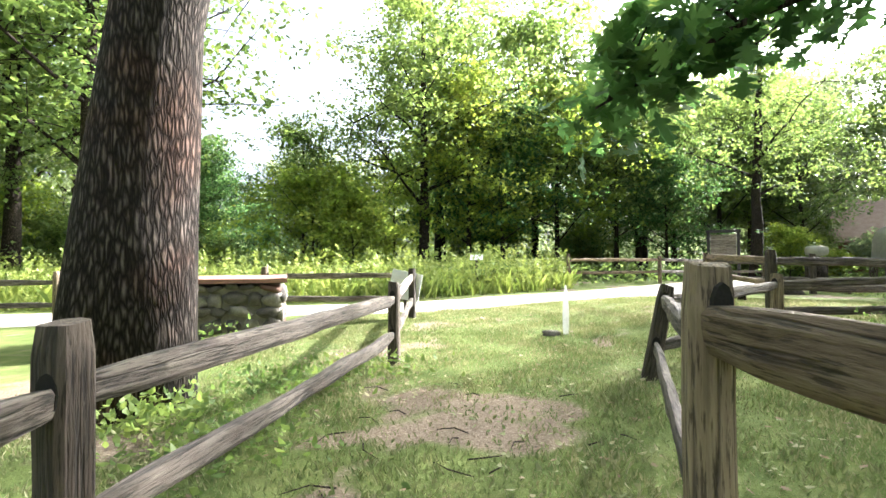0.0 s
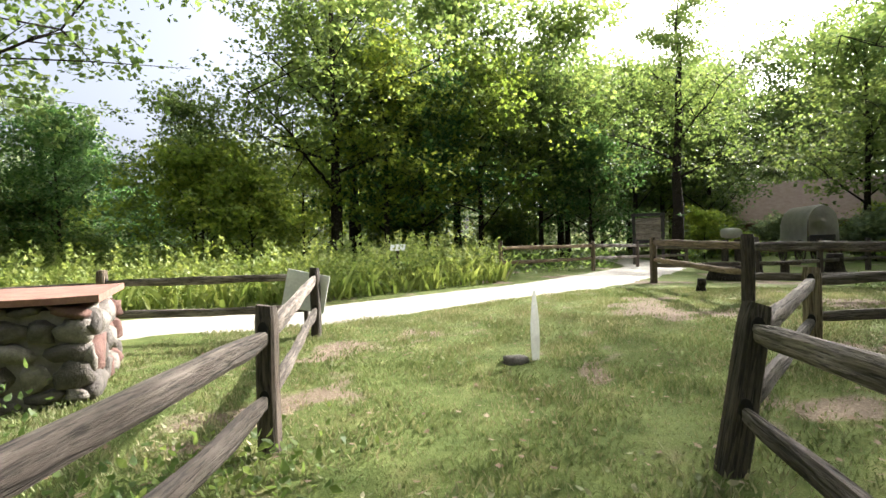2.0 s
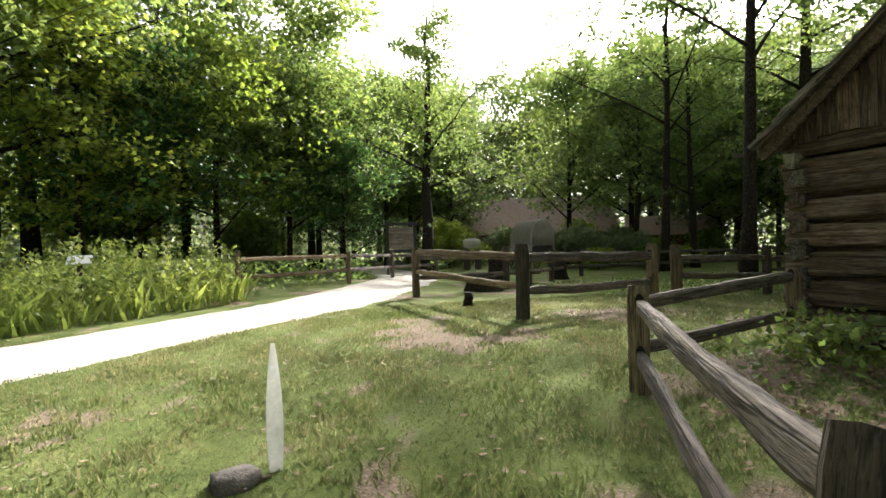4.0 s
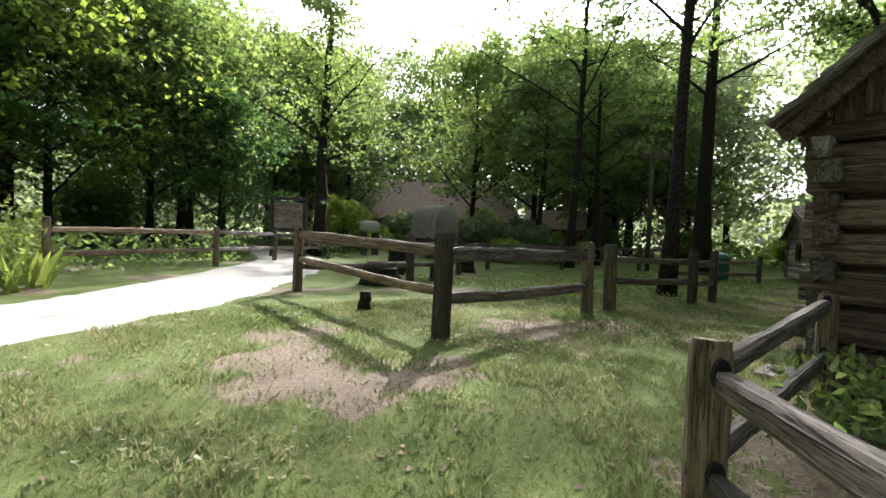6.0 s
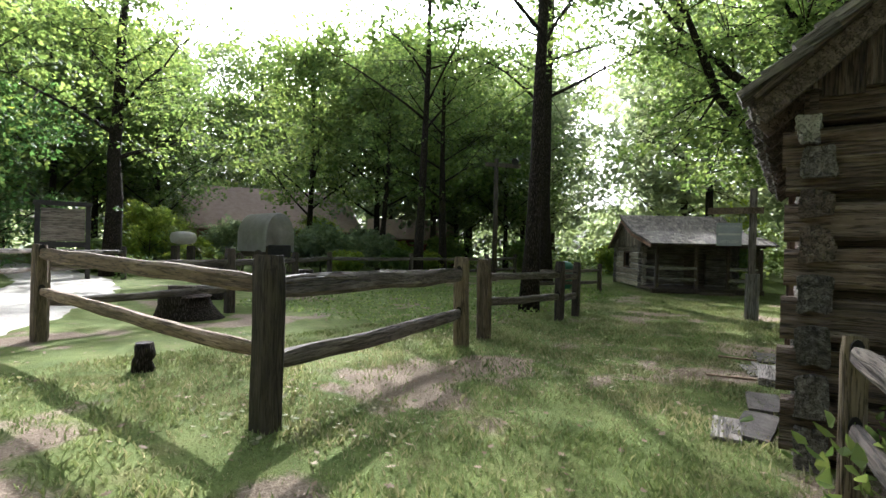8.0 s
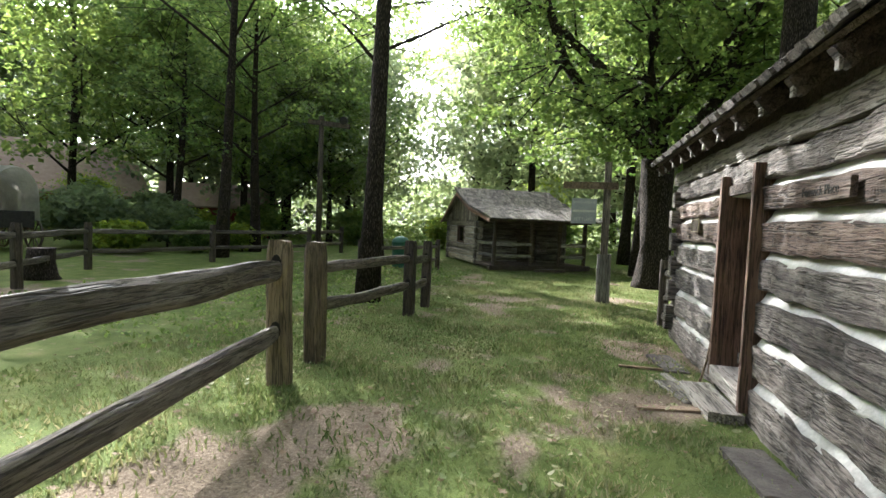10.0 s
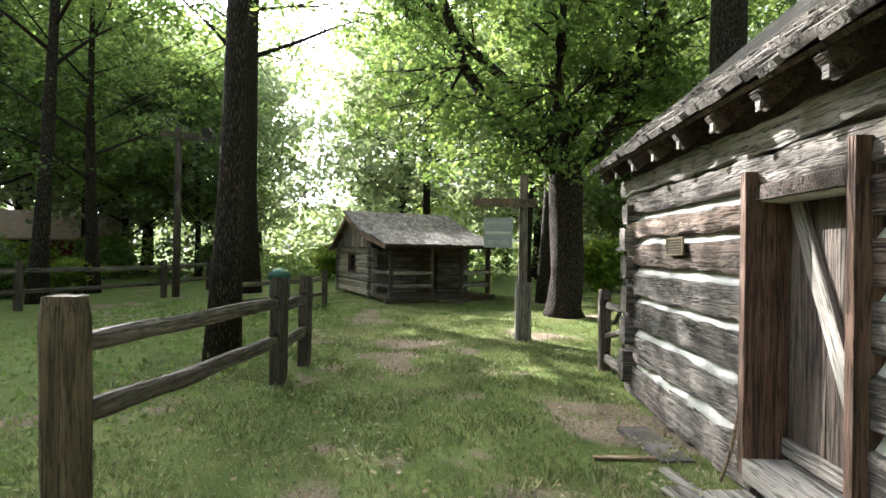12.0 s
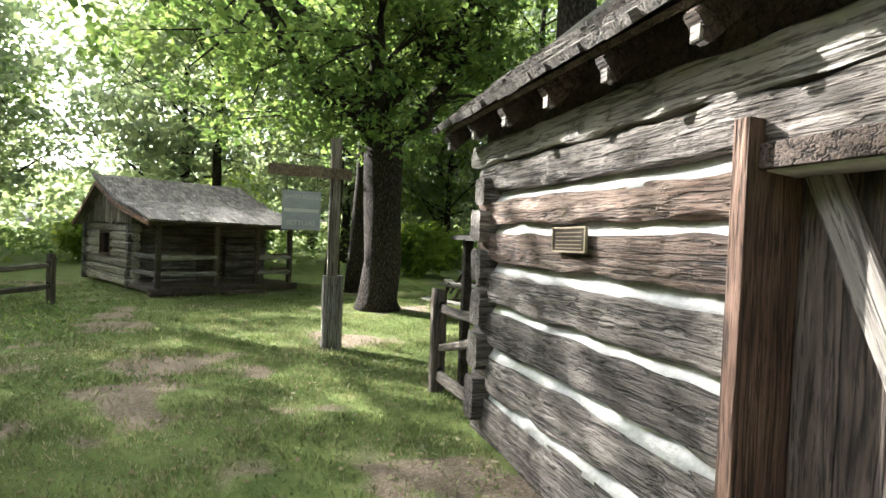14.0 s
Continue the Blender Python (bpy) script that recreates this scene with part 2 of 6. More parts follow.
thin_cloth(M_CANVAS, 0.5)
M_STAKE = thin_cloth(plain("white_plastic", (0.78, 0.78, 0.76), (0.86, 0.86, 0.84), 3.0, 0.5, 0, 0.1, 0.002), 0.5)
M_DARK = plain("dark_iron", (0.02, 0.018, 0.017), (0.06, 0.05, 0.045), 8.0, 0.7, 0.2)
M_HOLE_SHADE = plain("mortise_shadowed_wood", (0.01, 0.008, 0.006), (0.025, 0.02, 0.016), 8.0, 0.95)
M_BRONZE = plain("bronze", (0.03, 0.022, 0.016), (0.07, 0.05, 0.035), 12.0, 0.5, 0.6, 0.1)
M_BRASS = plain("worn_letters", (0.25, 0.2, 0.13), (0.36, 0.3, 0.2), 12.0, 0.5, 0.3, 0.1)
M_GREEN_BIN = plain("green_paint", (0.02, 0.1, 0.07), (0.04, 0.15, 0.1), 4.0, 0.5)
M_BRICK = plain("brown_brick", (0.16, 0.075, 0.055), (0.26, 0.14, 0.1), 9.0, 0.9)
M_ROOF_TAN = plain("tan_roofing", (0.36, 0.25, 0.19), (0.48, 0.36, 0.28), 2.5, 0.95)
M_BARN = plain("red_boards", (0.16, 0.03, 0.022), (0.26, 0.06, 0.04), 3.0, 0.85)
M_GLASS_DARK = plain("dark_window", (0.02, 0.022, 0.025), (0.035, 0.04, 0.045), 2.0, 0.15, 0, 0.0)
M_CREAM = plain("letter_paint", (0.6, 0.58, 0.52), (0.75, 0.72, 0.66), 9.0, 0.8, 0, 0.1)
M_INK = plain("letter_dark", (0.02, 0.016, 0.012), (0.045, 0.035, 0.03), 9.0, 0.8, 0, 0.1)
M_BARK_OAK = bark_material("oak_bark", (0.042, 0.034, 0.03), (0.165, 0.14, 0.125), 1.0, (1.45, 1.0, 0.84))
M_BARK = bark_material("bark", (0.04, 0.032, 0.026), (0.13, 0.105, 0.085), 1.5)
G_MID = [(0.1, (0.055, 0.096, 0.026)), (0.45, (0.102, 0.158, 0.044)), (0.8, (0.18, 0.238, 0.066))]
M_LEAF = leafy("leaf_green", G_MID)
M_LEAF_YEL = leafy("leaf_yellow_green", [(0.1, (0.09, 0.14, 0.022)), (0.45, (0.16, 0.23, 0.035)), (0.8, (0.28, 0.33, 0.055))])
M_LEAF_DARK = leafy("leaf_dark_green", [(0.1, (0.03, 0.07, 0.02)), (0.45, (0.055, 0.12, 0.035)), (0.8, (0.11, 0.18, 0.055))])
# haze put into the leaf colour for distant trees; pale shrubs share it
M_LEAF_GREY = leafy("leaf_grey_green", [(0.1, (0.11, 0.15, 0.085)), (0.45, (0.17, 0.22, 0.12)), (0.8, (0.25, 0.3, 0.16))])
M_GRASS = leafy("grass_blades", [(0.1, (0.095, 0.135, 0.04)), (0.4, (0.155, 0.195, 0.065)), (0.66, (0.24, 0.25, 0.115)), (0.9, (0.4, 0.36, 0.21))], 0.35, 0.6, (1.2, 1.15, 0.9))
M_WEED = leafy("weed_leaves", [(0.1, (0.11, 0.16, 0.035)), (0.45, (0.19, 0.25, 0.055)), (0.8, (0.3, 0.34, 0.09))], 0.4, 0.5, (1.4, 1.35, 1.0))
M_LITTER = leafy("dry_leaves", [(0.1, (0.1, 0.06, 0.035)), (0.5, (0.22, 0.15, 0.09)), (0.85, (0.38, 0.3, 0.2))], 0.1, 0.8)

# ---- shared builders ----
R = random.Random(7)
NPR = np.random.default_rng(11)


def gz(x, y):
    """Height of the ground."""
    return 0.2 * math.exp(-((x - 3) ** 2 + (y - 11) ** 2) / 50) + 0.25 * math.exp(-((x - 2) ** 2 + (y - 23) ** 2) / 90)


def gz_np(x, y):
    return 0.2 * np.exp(-((x - 3) ** 2 + (y - 11) ** 2) / 50) + 0.25 * np.exp(-((x - 2) ** 2 + (y - 23) ** 2) / 90)


def mesh_np(name, verts, faces_flat, sizes, material, smooth=False):
    """A mesh from numpy arrays: vertices, flat corner list and corners per face."""
    me = bpy.data.meshes.new(name)
    verts = np.asarray(verts, np.float32)
    faces_flat, sizes = np.asarray(faces_flat, np.int32), np.asarray(sizes, np.int32)
    me.vertices.add(len(verts))
    me.vertices.foreach_set("co", verts.ravel())
    me.loops.add(len(faces_flat))
    me.loops.foreach_set("vertex_index", faces_flat)
    me.polygons.add(len(sizes))
    starts = np.concatenate(([0], np.cumsum(sizes)[:-1])).astype(np.int32)
    me.polygons.foreach_set("loop_start", starts)
    me.polygons.foreach_set("loop_total", sizes)
    me.polygons.foreach_set("use_smooth", np.full(len(sizes), smooth))
    me.update(calc_edges=True)
    me.validate()
    me.materials.append(material)
    return me


def obj(name, me, parent=None, m=None, label=""):
    ob = new(name, me)
    if parent is not None:
        ob.parent = parent
    if m is not None:
        ob.matrix_basis = m
    if label:
        tagged(ob, label)
    return ob


def part(name, bm, material, parent, label="", m=None, smooth=False):
    me = bpy.data.meshes.new(name)
    bm.to_mesh(me)
    bm.free()
    me.materials.append(material)
    if smooth:
        me.polygons.foreach_set("use_smooth", np.full(len(me.polygons), True))
    return obj(name, me, parent, m, label)


def empty(name, m, label, category, group="", kind=""):
    ob = new(name)
    ob.matrix_basis = m
    return tagged(ob, label, category, group, kind)


def box_bm(sx, sy, sz, cx=0.0, cy=0.0, cz=0.0, bevel=0.0, bm=None):
    bm = bm or bmesh.new()
    r = bmesh.ops.create_cube(bm, size=1.0, matrix=Matrix.LocRotScale((cx, cy, cz), None, (sx, sy, sz)))
    if bevel:
        edges = list({e for v in r["verts"] for e in v.link_edges})
        bmesh.ops.bevel(bm, geom=edges, offset=bevel, segments=2, affect="EDGES", profile=0.7)
    return bm


def rough_box(sx, sy, sz, n=(10, 2, 2), amp=0.01, scale=3.0, seed=0.0, taper=0.0, bow=0.0, corner=0.25):
    """A hewn timber along local x: an uneven, gridded box with knocked-off corners."""
    bm = bmesh.new()
    nx = n[0]
    ring = []
    k = corner
    prof = [(-1, -1 + k), (-1, 0), (-1, 1 - k), (-1 + k, 1), (0, 1), (1 - k, 1), (1, 1 - k), (1, 0), (1, -1 + k), (1 - k, -1), (0, -1), (-1 + k, -1)]
    for i in range(nx + 1):
        u = i / nx
        x = (u - 0.5) * sx
        t = 1 - taper * max(0, abs(u - 0.5) * 2 - 0.82) / 0.18
        row = []
        for py, pz in prof:
            y, z = py * sy / 2 * t, pz * sz / 2 * t
            q = Vector((x * scale * 0.6 + seed, y * scale * 2 + seed * 1.3, z * scale * 2))
            d = noise.noise(q) * amp + noise.noise(q * 3.1) * amp * 0.5
            y += d * (1 if py > 0 else -1)
            z += noise.noise(q + Vector((9, 3, 1))) * amp + bow * (1 - (2 * u - 1) ** 2) + noise.noise(Vector((x * 0.9 + seed, seed, 3))) * amp * 0.7
            row.append(bm.verts.new((x, y, z)))
        ring.append(row)
    m = len(prof)
    for a, b in zip(ring, ring[1:]):
        for j in range(m):
            bm.faces.new((a[j], b[j], b[(j + 1) % m], a[(j + 1) % m]))
    bm.faces.new(ring[0])
    bm.faces.new(list(reversed(ring[-1])))
    bmesh.ops.recalc_face_normals(bm, faces=bm.faces[:])
    return bm


UP_X = Matrix(((0, 1, 0, 0), (0, 0, 1, 0), (1, 0, 0, 0), (0, 0, 0, 1)))
UP_Y = Matrix(((0, 0, 1, 0), (0, -1, 0, 0), (1, 0, 0, 0), (0, 0, 0, 1)))


def aim(a, b):
    """A frame at the middle of a and b with local x from a to b and z as upright as it can be."""
    a, b = Vector(a), Vector(b)
    x = (b - a).normalized()
    y = Vector((0, 0, 1)).cross(x).normalized()
    z = x.cross(y)
    m = Matrix((x, y, z)).transposed().to_4x4()
    m.translation = (a + b) / 2
    return m


def tube_bm(points, radii, seg=10, bm=None, wob=0.0, cap=True):
    """A tapering, uneven tube through the points."""
    bm = bm or bmesh.new()
    rows = []
    pts = [Vector(p) for p in points]
    for i, (p, r) in enumerate(zip(pts, radii)):
        d = (pts[min(i + 1, len(pts) - 1)] - pts[max(i - 1, 0)]).normalized()
        u = d.orthogonal().normalized() if abs(d.z) < 0.9 else Vector((1, 0, 0)).cross(d).normalized().cross(d) * -1
        v = d.cross(u).normalized()
        row = []
        for j in range(seg):
            a = 2 * math.pi * j / seg
            o = u * math.cos(a) + v * math.sin(a)
            rr = r * (1 + wob * noise.noise((p + o * r) * 2.3 / max(r, 0.08) * 0.3))
            row.append(bm.verts.new(p + o * rr))
        rows.append(row)
    for a, b in zip(rows, rows[1:]):
        for j in range(seg):
            bm.faces.new((a[j], a[(j + 1) % seg], b[(j + 1) % seg], b[j]))
    if cap:
        bm.faces.new(list(reversed(rows[0])))
        bm.faces.new(rows[-1])
    return bm


LEAF_PLAIN = np.array([(0, 0, 0), (0.32, 0.38, 0.06), (0.2, 0.8, 0.02), (0, 1.1, -0.1), (-0.22, 0.78, 0.02), (-0.3, 0.35, 0.06)])
LEAF_CLUMP = np.array([(0, 0, 0), (0.25, 0.1, 0.08), (0.62, 0.3, 0.0), (0.3, 0.45, 0.1), (0.5, 0.85, -0.06), (0.1, 0.7, 0.06), (-0.1, 1.15, -0.08), (-0.22, 0.68, 0.06), (-0.6, 0.75, -0.04), (-0.3, 0.38, 0.1), (-0.55, 0.1, 0.0)])
LEAF_RAG = np.array([(0, 0, 0), (0.55, 0.32, 0.06), (0.24, 0.6, 0.05), (0.12, 1.15, -0.1), (-0.2, 0.62, 0.06), (-0.52, 0.4, 0.02)])
LEAF_FINE = np.array([(0, 0, 0), (0.42, 0.5, 0.08), (0.06, 1.12, -0.08), (-0.38, 0.46, 0.03)])
LEAF_OAK = np.array([(0, 0, 0), (0.09, 0.12, 0.02), (0.07, 0.2, 0.02), (0.27, 0.27, 0.04), (0.25, 0.36, 0.03), (0.09, 0.39, 0.02), (0.36, 0.52, 0.03), (0.35, 0.65, 0.0), (0.13, 0.6, 0.02), (0.24, 0.82, -0.03), (0.1, 0.86, -0.02), (0.03, 1.05, -0.08), (-0.08, 0.86, -0.02), (-0.25, 0.8, -0.03), (-0.12, 0.6, 0.02), (-0.36, 0.63, 0.0), (-0.34, 0.5, 0.03), (-0.09, 0.38, 0.02), (-0.26, 0.33, 0.03), (-0.25, 0.24, 0.04), (-0.07, 0.19, 0.02), (-0.08, 0.1, 0.02)])


def leaf_arrays(centres, size, template, rng, droop=0.35, spread=1.0):
    """Leaves of one shape strewn at the centres, turned at random, hanging a little."""
    n, k = len(centres), len(template)
    az = rng.uniform(0, 2 * np.pi, n)
    tilt = rng.normal(-droop, 0.55 * spread, n)
    roll = rng.normal(0, 0.6 * spread, n)
    s = size * rng.uniform(0.6, 1.3, n)
    ca, sa, ct, st, cr, sr = np.cos(az), np.sin(az), np.cos(tilt), np.sin(tilt), np.cos(roll), np.sin(roll)
    fwd = np.stack((ca * ct, sa * ct, st), 1)
    side0 = np.stack((-sa, ca, np.zeros(n)), 1)
    up0 = np.cross(fwd, side0)
    side = side0 * cr[:, None] + up0 * sr[:, None]
    up = np.cross(side, fwd)
    t = template
    v = centres[:, None, :] + s[:, None, None] * (t[None, :, 0, None] * side[:, None, :] + t[None, :, 1, None] * fwd[:, None, :] + t[None, :, 2, None] * up[:, None, :])
    return v.reshape(-1, 3), np.arange(n * k), np.full(n, k)


def leaf_mesh(name, centres, size, template, rng, material, droop=0.35, spread=1.0):
    v, f, s = leaf_arrays(np.asarray(centres, float), size, template, rng, droop, spread)
    return mesh_np(name, v, f, s, material)


def curve_pts(a, b, n, wander, r):
    a, b = Vector(a), Vector(b)
    L = (b - a).length
    out = []
    off = Vector((0, 0, 0))
    for i in range(n + 1):
        if 0 < i:
            off += Vector((r.gauss(0, 1), r.gauss(0, 1), r.gauss(0, 0.5))) * wander * L / n
        out.append(a.lerp(b, i / n) + off * (i / n))
    return out


def tree_meshes(seed, height, dia, crown_base, crown_r, leaves, leaf, template, leaf_mat, bark_mat, limbs=9, lean=(0, 0), clump=0.75, wander=0.12, skew=(0, 0), bunch=14, seg=12, taper=1.2):
    """Trunk with limbs and a crown of strewn leaves round the limbs' twigs: two meshes."""
    r, rng = random.Random(seed), np.random.default_rng(seed)
    top = Vector((lean[0], lean[1], height * 0.93))
    trunk = curve_pts((0, 0, -0.15), top, 9, wander * 0.35, r)
    radii = [dia / 2 * ((1.35 if i == 0 else 1.06 if i == 1 else 1.0) * (1 - 0.88 * (i / 9) ** taper)) for i in range(10)]
    bm = tube_bm(trunk, radii, seg, None, 0.35)
    twigs = []
    for i in range(limbs):
        f = crown_base / height + (1 - crown_base / height) * ((i + r.random() * 0.8) / limbs) * 0.92
        k = min(8, int(f * 9))
        p = trunk[k].lerp(trunk[k + 1], f * 9 - k)
        a = i * 2.4 + r.uniform(-0.5, 0.5)
        reach = crown_r * (1.0 - 0.65 * max(0, (f - 0.35)) / 0.65) * r.uniform(0.7, 1.1)
        rise = reach * r.uniform(0.25, 0.95) + 0.3
        q = p + Vector((math.cos(a) * reach + skew[0], math.sin(a) * reach + skew[1], rise))
        lp = curve_pts(p, q, 5, wander, r)
        r0 = max(0.02, dia * 0.5 * (1 - f) * 0.42 + 0.012)
        tube_bm(lp, [r0 * (1 - 0.85 * j / 5) for j in range(6)], 6, bm, 0.2)
        for j in (2, 3, 4, 5):
            twigs.append((lp[j], reach * 0.30))
            for _ in range(3):
                e = lp[j] + Vector((r.gauss(0, 1), r.gauss(0, 1), r.gauss(0.1, 0.6))) * reach * 0.38
                tube_bm([lp[j], (lp[j] + e) / 2 + Vector((0, 0, 0.05)), e], [r0 * 0.3, r0 * 0.2, 0.006], 4, bm)
                twigs.append((e, reach * 0.27))
    for k in (7, 8, 9):
        twigs.append((trunk[k], crown_r * 0.3))
    me_t = bpy.data.meshes.new("trunk")
    bm.to_mesh(me_t)
    bm.free()
    me_t.polygons.foreach_set("use_smooth", np.full(len(me_t.polygons), True))
    me_t.materials.append(bark_mat)
    # sprays: many small flat bunches about the twigs
    nb = max(20, leaves // bunch)
    idx = rng.integers(0, len(twigs), nb)
    base = np.array([twigs[i][0] for i in idx])
    rad = np.array([twigs[i][1] for i in idx])
    sp = base + rng.normal(0, 1, (nb, 3)) * (rad * clump)[:, None] * np.array((1, 1, 0.6))
    c = np.repeat(sp, bunch, 0)[:leaves] + rng.normal(0, 1, (min(leaves, nb * bunch), 3)) * np.array((1, 1, 0.4)) * max(0.16, leaf * 1.5) * (bunch / 14) ** 0.4
    c[:, 2] = np.maximum(c[:, 2], 0.25)
    return me_t, leaf_mesh("crown", c, leaf, template, rng, leaf_mat)


def tree(m, meshes, label, category="tree", group=""):
    ob = empty("tree", m, label, category, group)
    obj("trunk", meshes[0], ob)
    obj("crown", meshes[1], ob)
    return ob


# ---- ground and path ----
BARE_SPOTS = [(-1.5, 2.6, 0.9), (-0.9, 3.9, 0.6), (2.0, 11.4, 0.6), (4.3, 10.5, 1.0), (0.9, 13.2, 0.8), (2.6, 13.6, 0.6), (4.4, 6.6, 1.3), (5.6, 12.0, 0.9), (9.4, 9.5, 0.7), (11.4, 9.4, 0.7), (13.5, 11.5, 1.0), (7.0, 12.4, 0.9), (16, 12, 1.2), (1.2, 12.0, 0.6), (3.8, 11.3, 0.55), (-2.3, 3.0, 0.8), (14.8, 12.2, 0.4)]


def sward(x, y):
    """How thickly the grass grows: below zero it thins out to bare earth."""
    d = np.array([noise.noise((px * 0.55, py * 0.55, 2.0)) + 0.55 * noise.noise((px * 1.9, py * 1.9, 5.0)) + 0.3 * noise.noise((px * 5, py * 5, 7.0)) for px, py in zip(x, y)]) + 0.46
    for bx, by, br in BARE_SPOTS:
        d -= 0.5 * np.exp(-((x - bx) ** 2 + (y - by) ** 2) / br ** 2)
    return d



def spaced(lo, hi, a, b, step, far):
    """Coordinates: dense from a to b, widening out to lo and hi."""
    mid = list(np.arange(a, b + 1e-6, step))
    left, right, s = [], [], step
    x = a
    while x > lo:
        s *= far
        x -= s
        left.append(x)
    x, s = b, step
    while x < hi:
        s *= far
        x += s
        right.append(x)
    return np.array(left[::-1] + mid + right)


GX, GY = spaced(-700, 700, -14, 30, 0.22, 1.25), spaced(-700, 700, -6, 30, 0.22, 1.25)
xx, yy = np.meshgrid(GX, GY, indexing="ij")
zz = gz_np(xx, yy)
for i in range(zz.shape[0]):
    for j in range(zz.shape[1]):
        if -15 < GX[i] < 31 and -7 < GY[j] < 31:
            zz[i, j] += 0.025 * noise.noise((GX[i] * 0.9, GY[j] * 0.9, 0)) + 0.012 * noise.noise((GX[i] * 3, GY[j] * 3, 4))
nx_, ny_ = zz.shape
ids = np.arange(nx_ * ny_).reshape(nx_, ny_)
quads = np.stack((ids[:-1, :-1], ids[1:, :-1], ids[1:, 1:], ids[:-1, 1:]), -1).reshape(-1, 4)
ground = obj("ground", mesh_np("ground", np.stack((xx, yy, zz), -1).reshape(-1, 3), quads.ravel(), np.full(len(quads), 4), M_GROUND, True))
bare = np.clip(0.5 - 2.2 * sward(xx.ravel(), yy.ravel()), 0, 1)
bare[(xx.ravel() < -14) | (xx.ravel() > 30) | (yy.ravel() < -6) | (yy.ravel() > 30)] = 0.1
ground.data.attributes.new("bare", "FLOAT", "POINT").data.foreach_set("value", bare.astype(np.float32))
tagged(ground, "patchy mown grass with bare trodden earth and leaf litter", "ground", "", "structure")

PATH_LINE = [(-40, 4.5), (-25, 7.2), (-14, 9.6), (-8, 12.1), (-3.9, 13.15), (-1.1, 14.9), (1.3, 16.6), (3.2, 18.7), (6.2, 23.2), (9, 29), (11, 38), (12, 52)]


def path_samples():
    pts = [Vector((x, y, 0)) for x, y in PATH_LINE]
    out = []
    for a, b, c, d in zip([pts[0]] + pts[:-2], pts[:-1], pts[1:], pts[2:] + [pts[-1]]):
        for k in range(24):
            t = k / 24
            out.append(0.5 * ((2 * b) + (c - a) * t + (2 * a - 5 * b + 4 * c - d) * t * t + (3 * b - a - 3 * c + d) * t ** 3))
    return out


PS = path_samples()
PSN = np.array([(p.x, p.y) for p in PS])


def path_far(x, y):
    """Distance of points from the path's middle line."""
    return np.sqrt(((np.stack((x, y), -1)[:, None, :] - PSN[None]) ** 2).sum(-1)).min(1)


pv, pf = [], []
for i, p in enumerate(PS):
    d = (PS[min(i + 1, len(PS) - 1)] - PS[max(i - 1, 0)]).normalized()
    n = Vector((-d.y, d.x, 0))
    for j in range(13):
        u = j / 6 - 1
        w = 1.55 + 0.22 * noise.noise((p.x * 0.7, p.y * 0.7, u * 2)) + 0.1 * noise.noise((p.x * 3, p.y * 3, u))
        q = p + n * u * w
        pv.append((q.x, q.y, gz(q.x, q.y) + 0.045 * (1 - abs(u) ** 4) - 0.035 * (abs(u) > 0.95) + 0.01 * noise.noise((q.x * 4, q.y * 4, 0))))
for i in range(len(PS) - 1):
    for j in range(12):
        a = i * 13 + j
        pf += [a, a + 1, a + 14, a + 13]
gravel = obj("path", mesh_np("path", pv, pf, np.full(len(pf) // 4, 4), M_GRAVEL, True))
tagged(gravel, "pale crushed limestone footpath with ragged grassy edges", "path", "", "structure")

# ---- fences ----


def post_bm(h, w, seed, slots, lean=0.0):
    """Square split post: uneven, with a weathered top; fence() adds the dark mortise discs."""
    bm = rough_box(h + 0.25, w, w * 0.95, (12, 2, 2), w * 0.06, 2.2, seed, 0.0, 0, 0.3)
    bmesh.ops.rotate(bm, verts=bm.verts, cent=(0, 0, 0), matrix=Matrix.Rotation(radians(-90), 3, "Y"))
    bmesh.ops.translate(bm, verts=bm.verts, vec=(0, 0, (h + 0.25) / 2 - 0.25))
    for v in bm.verts:
        if v.co.z > h - 0.02:
            v.co.x *= 0.86
            v.co.y *= 0.86
            v.co.z += noise.noise(v.co * 9) * 0.02
    return bm


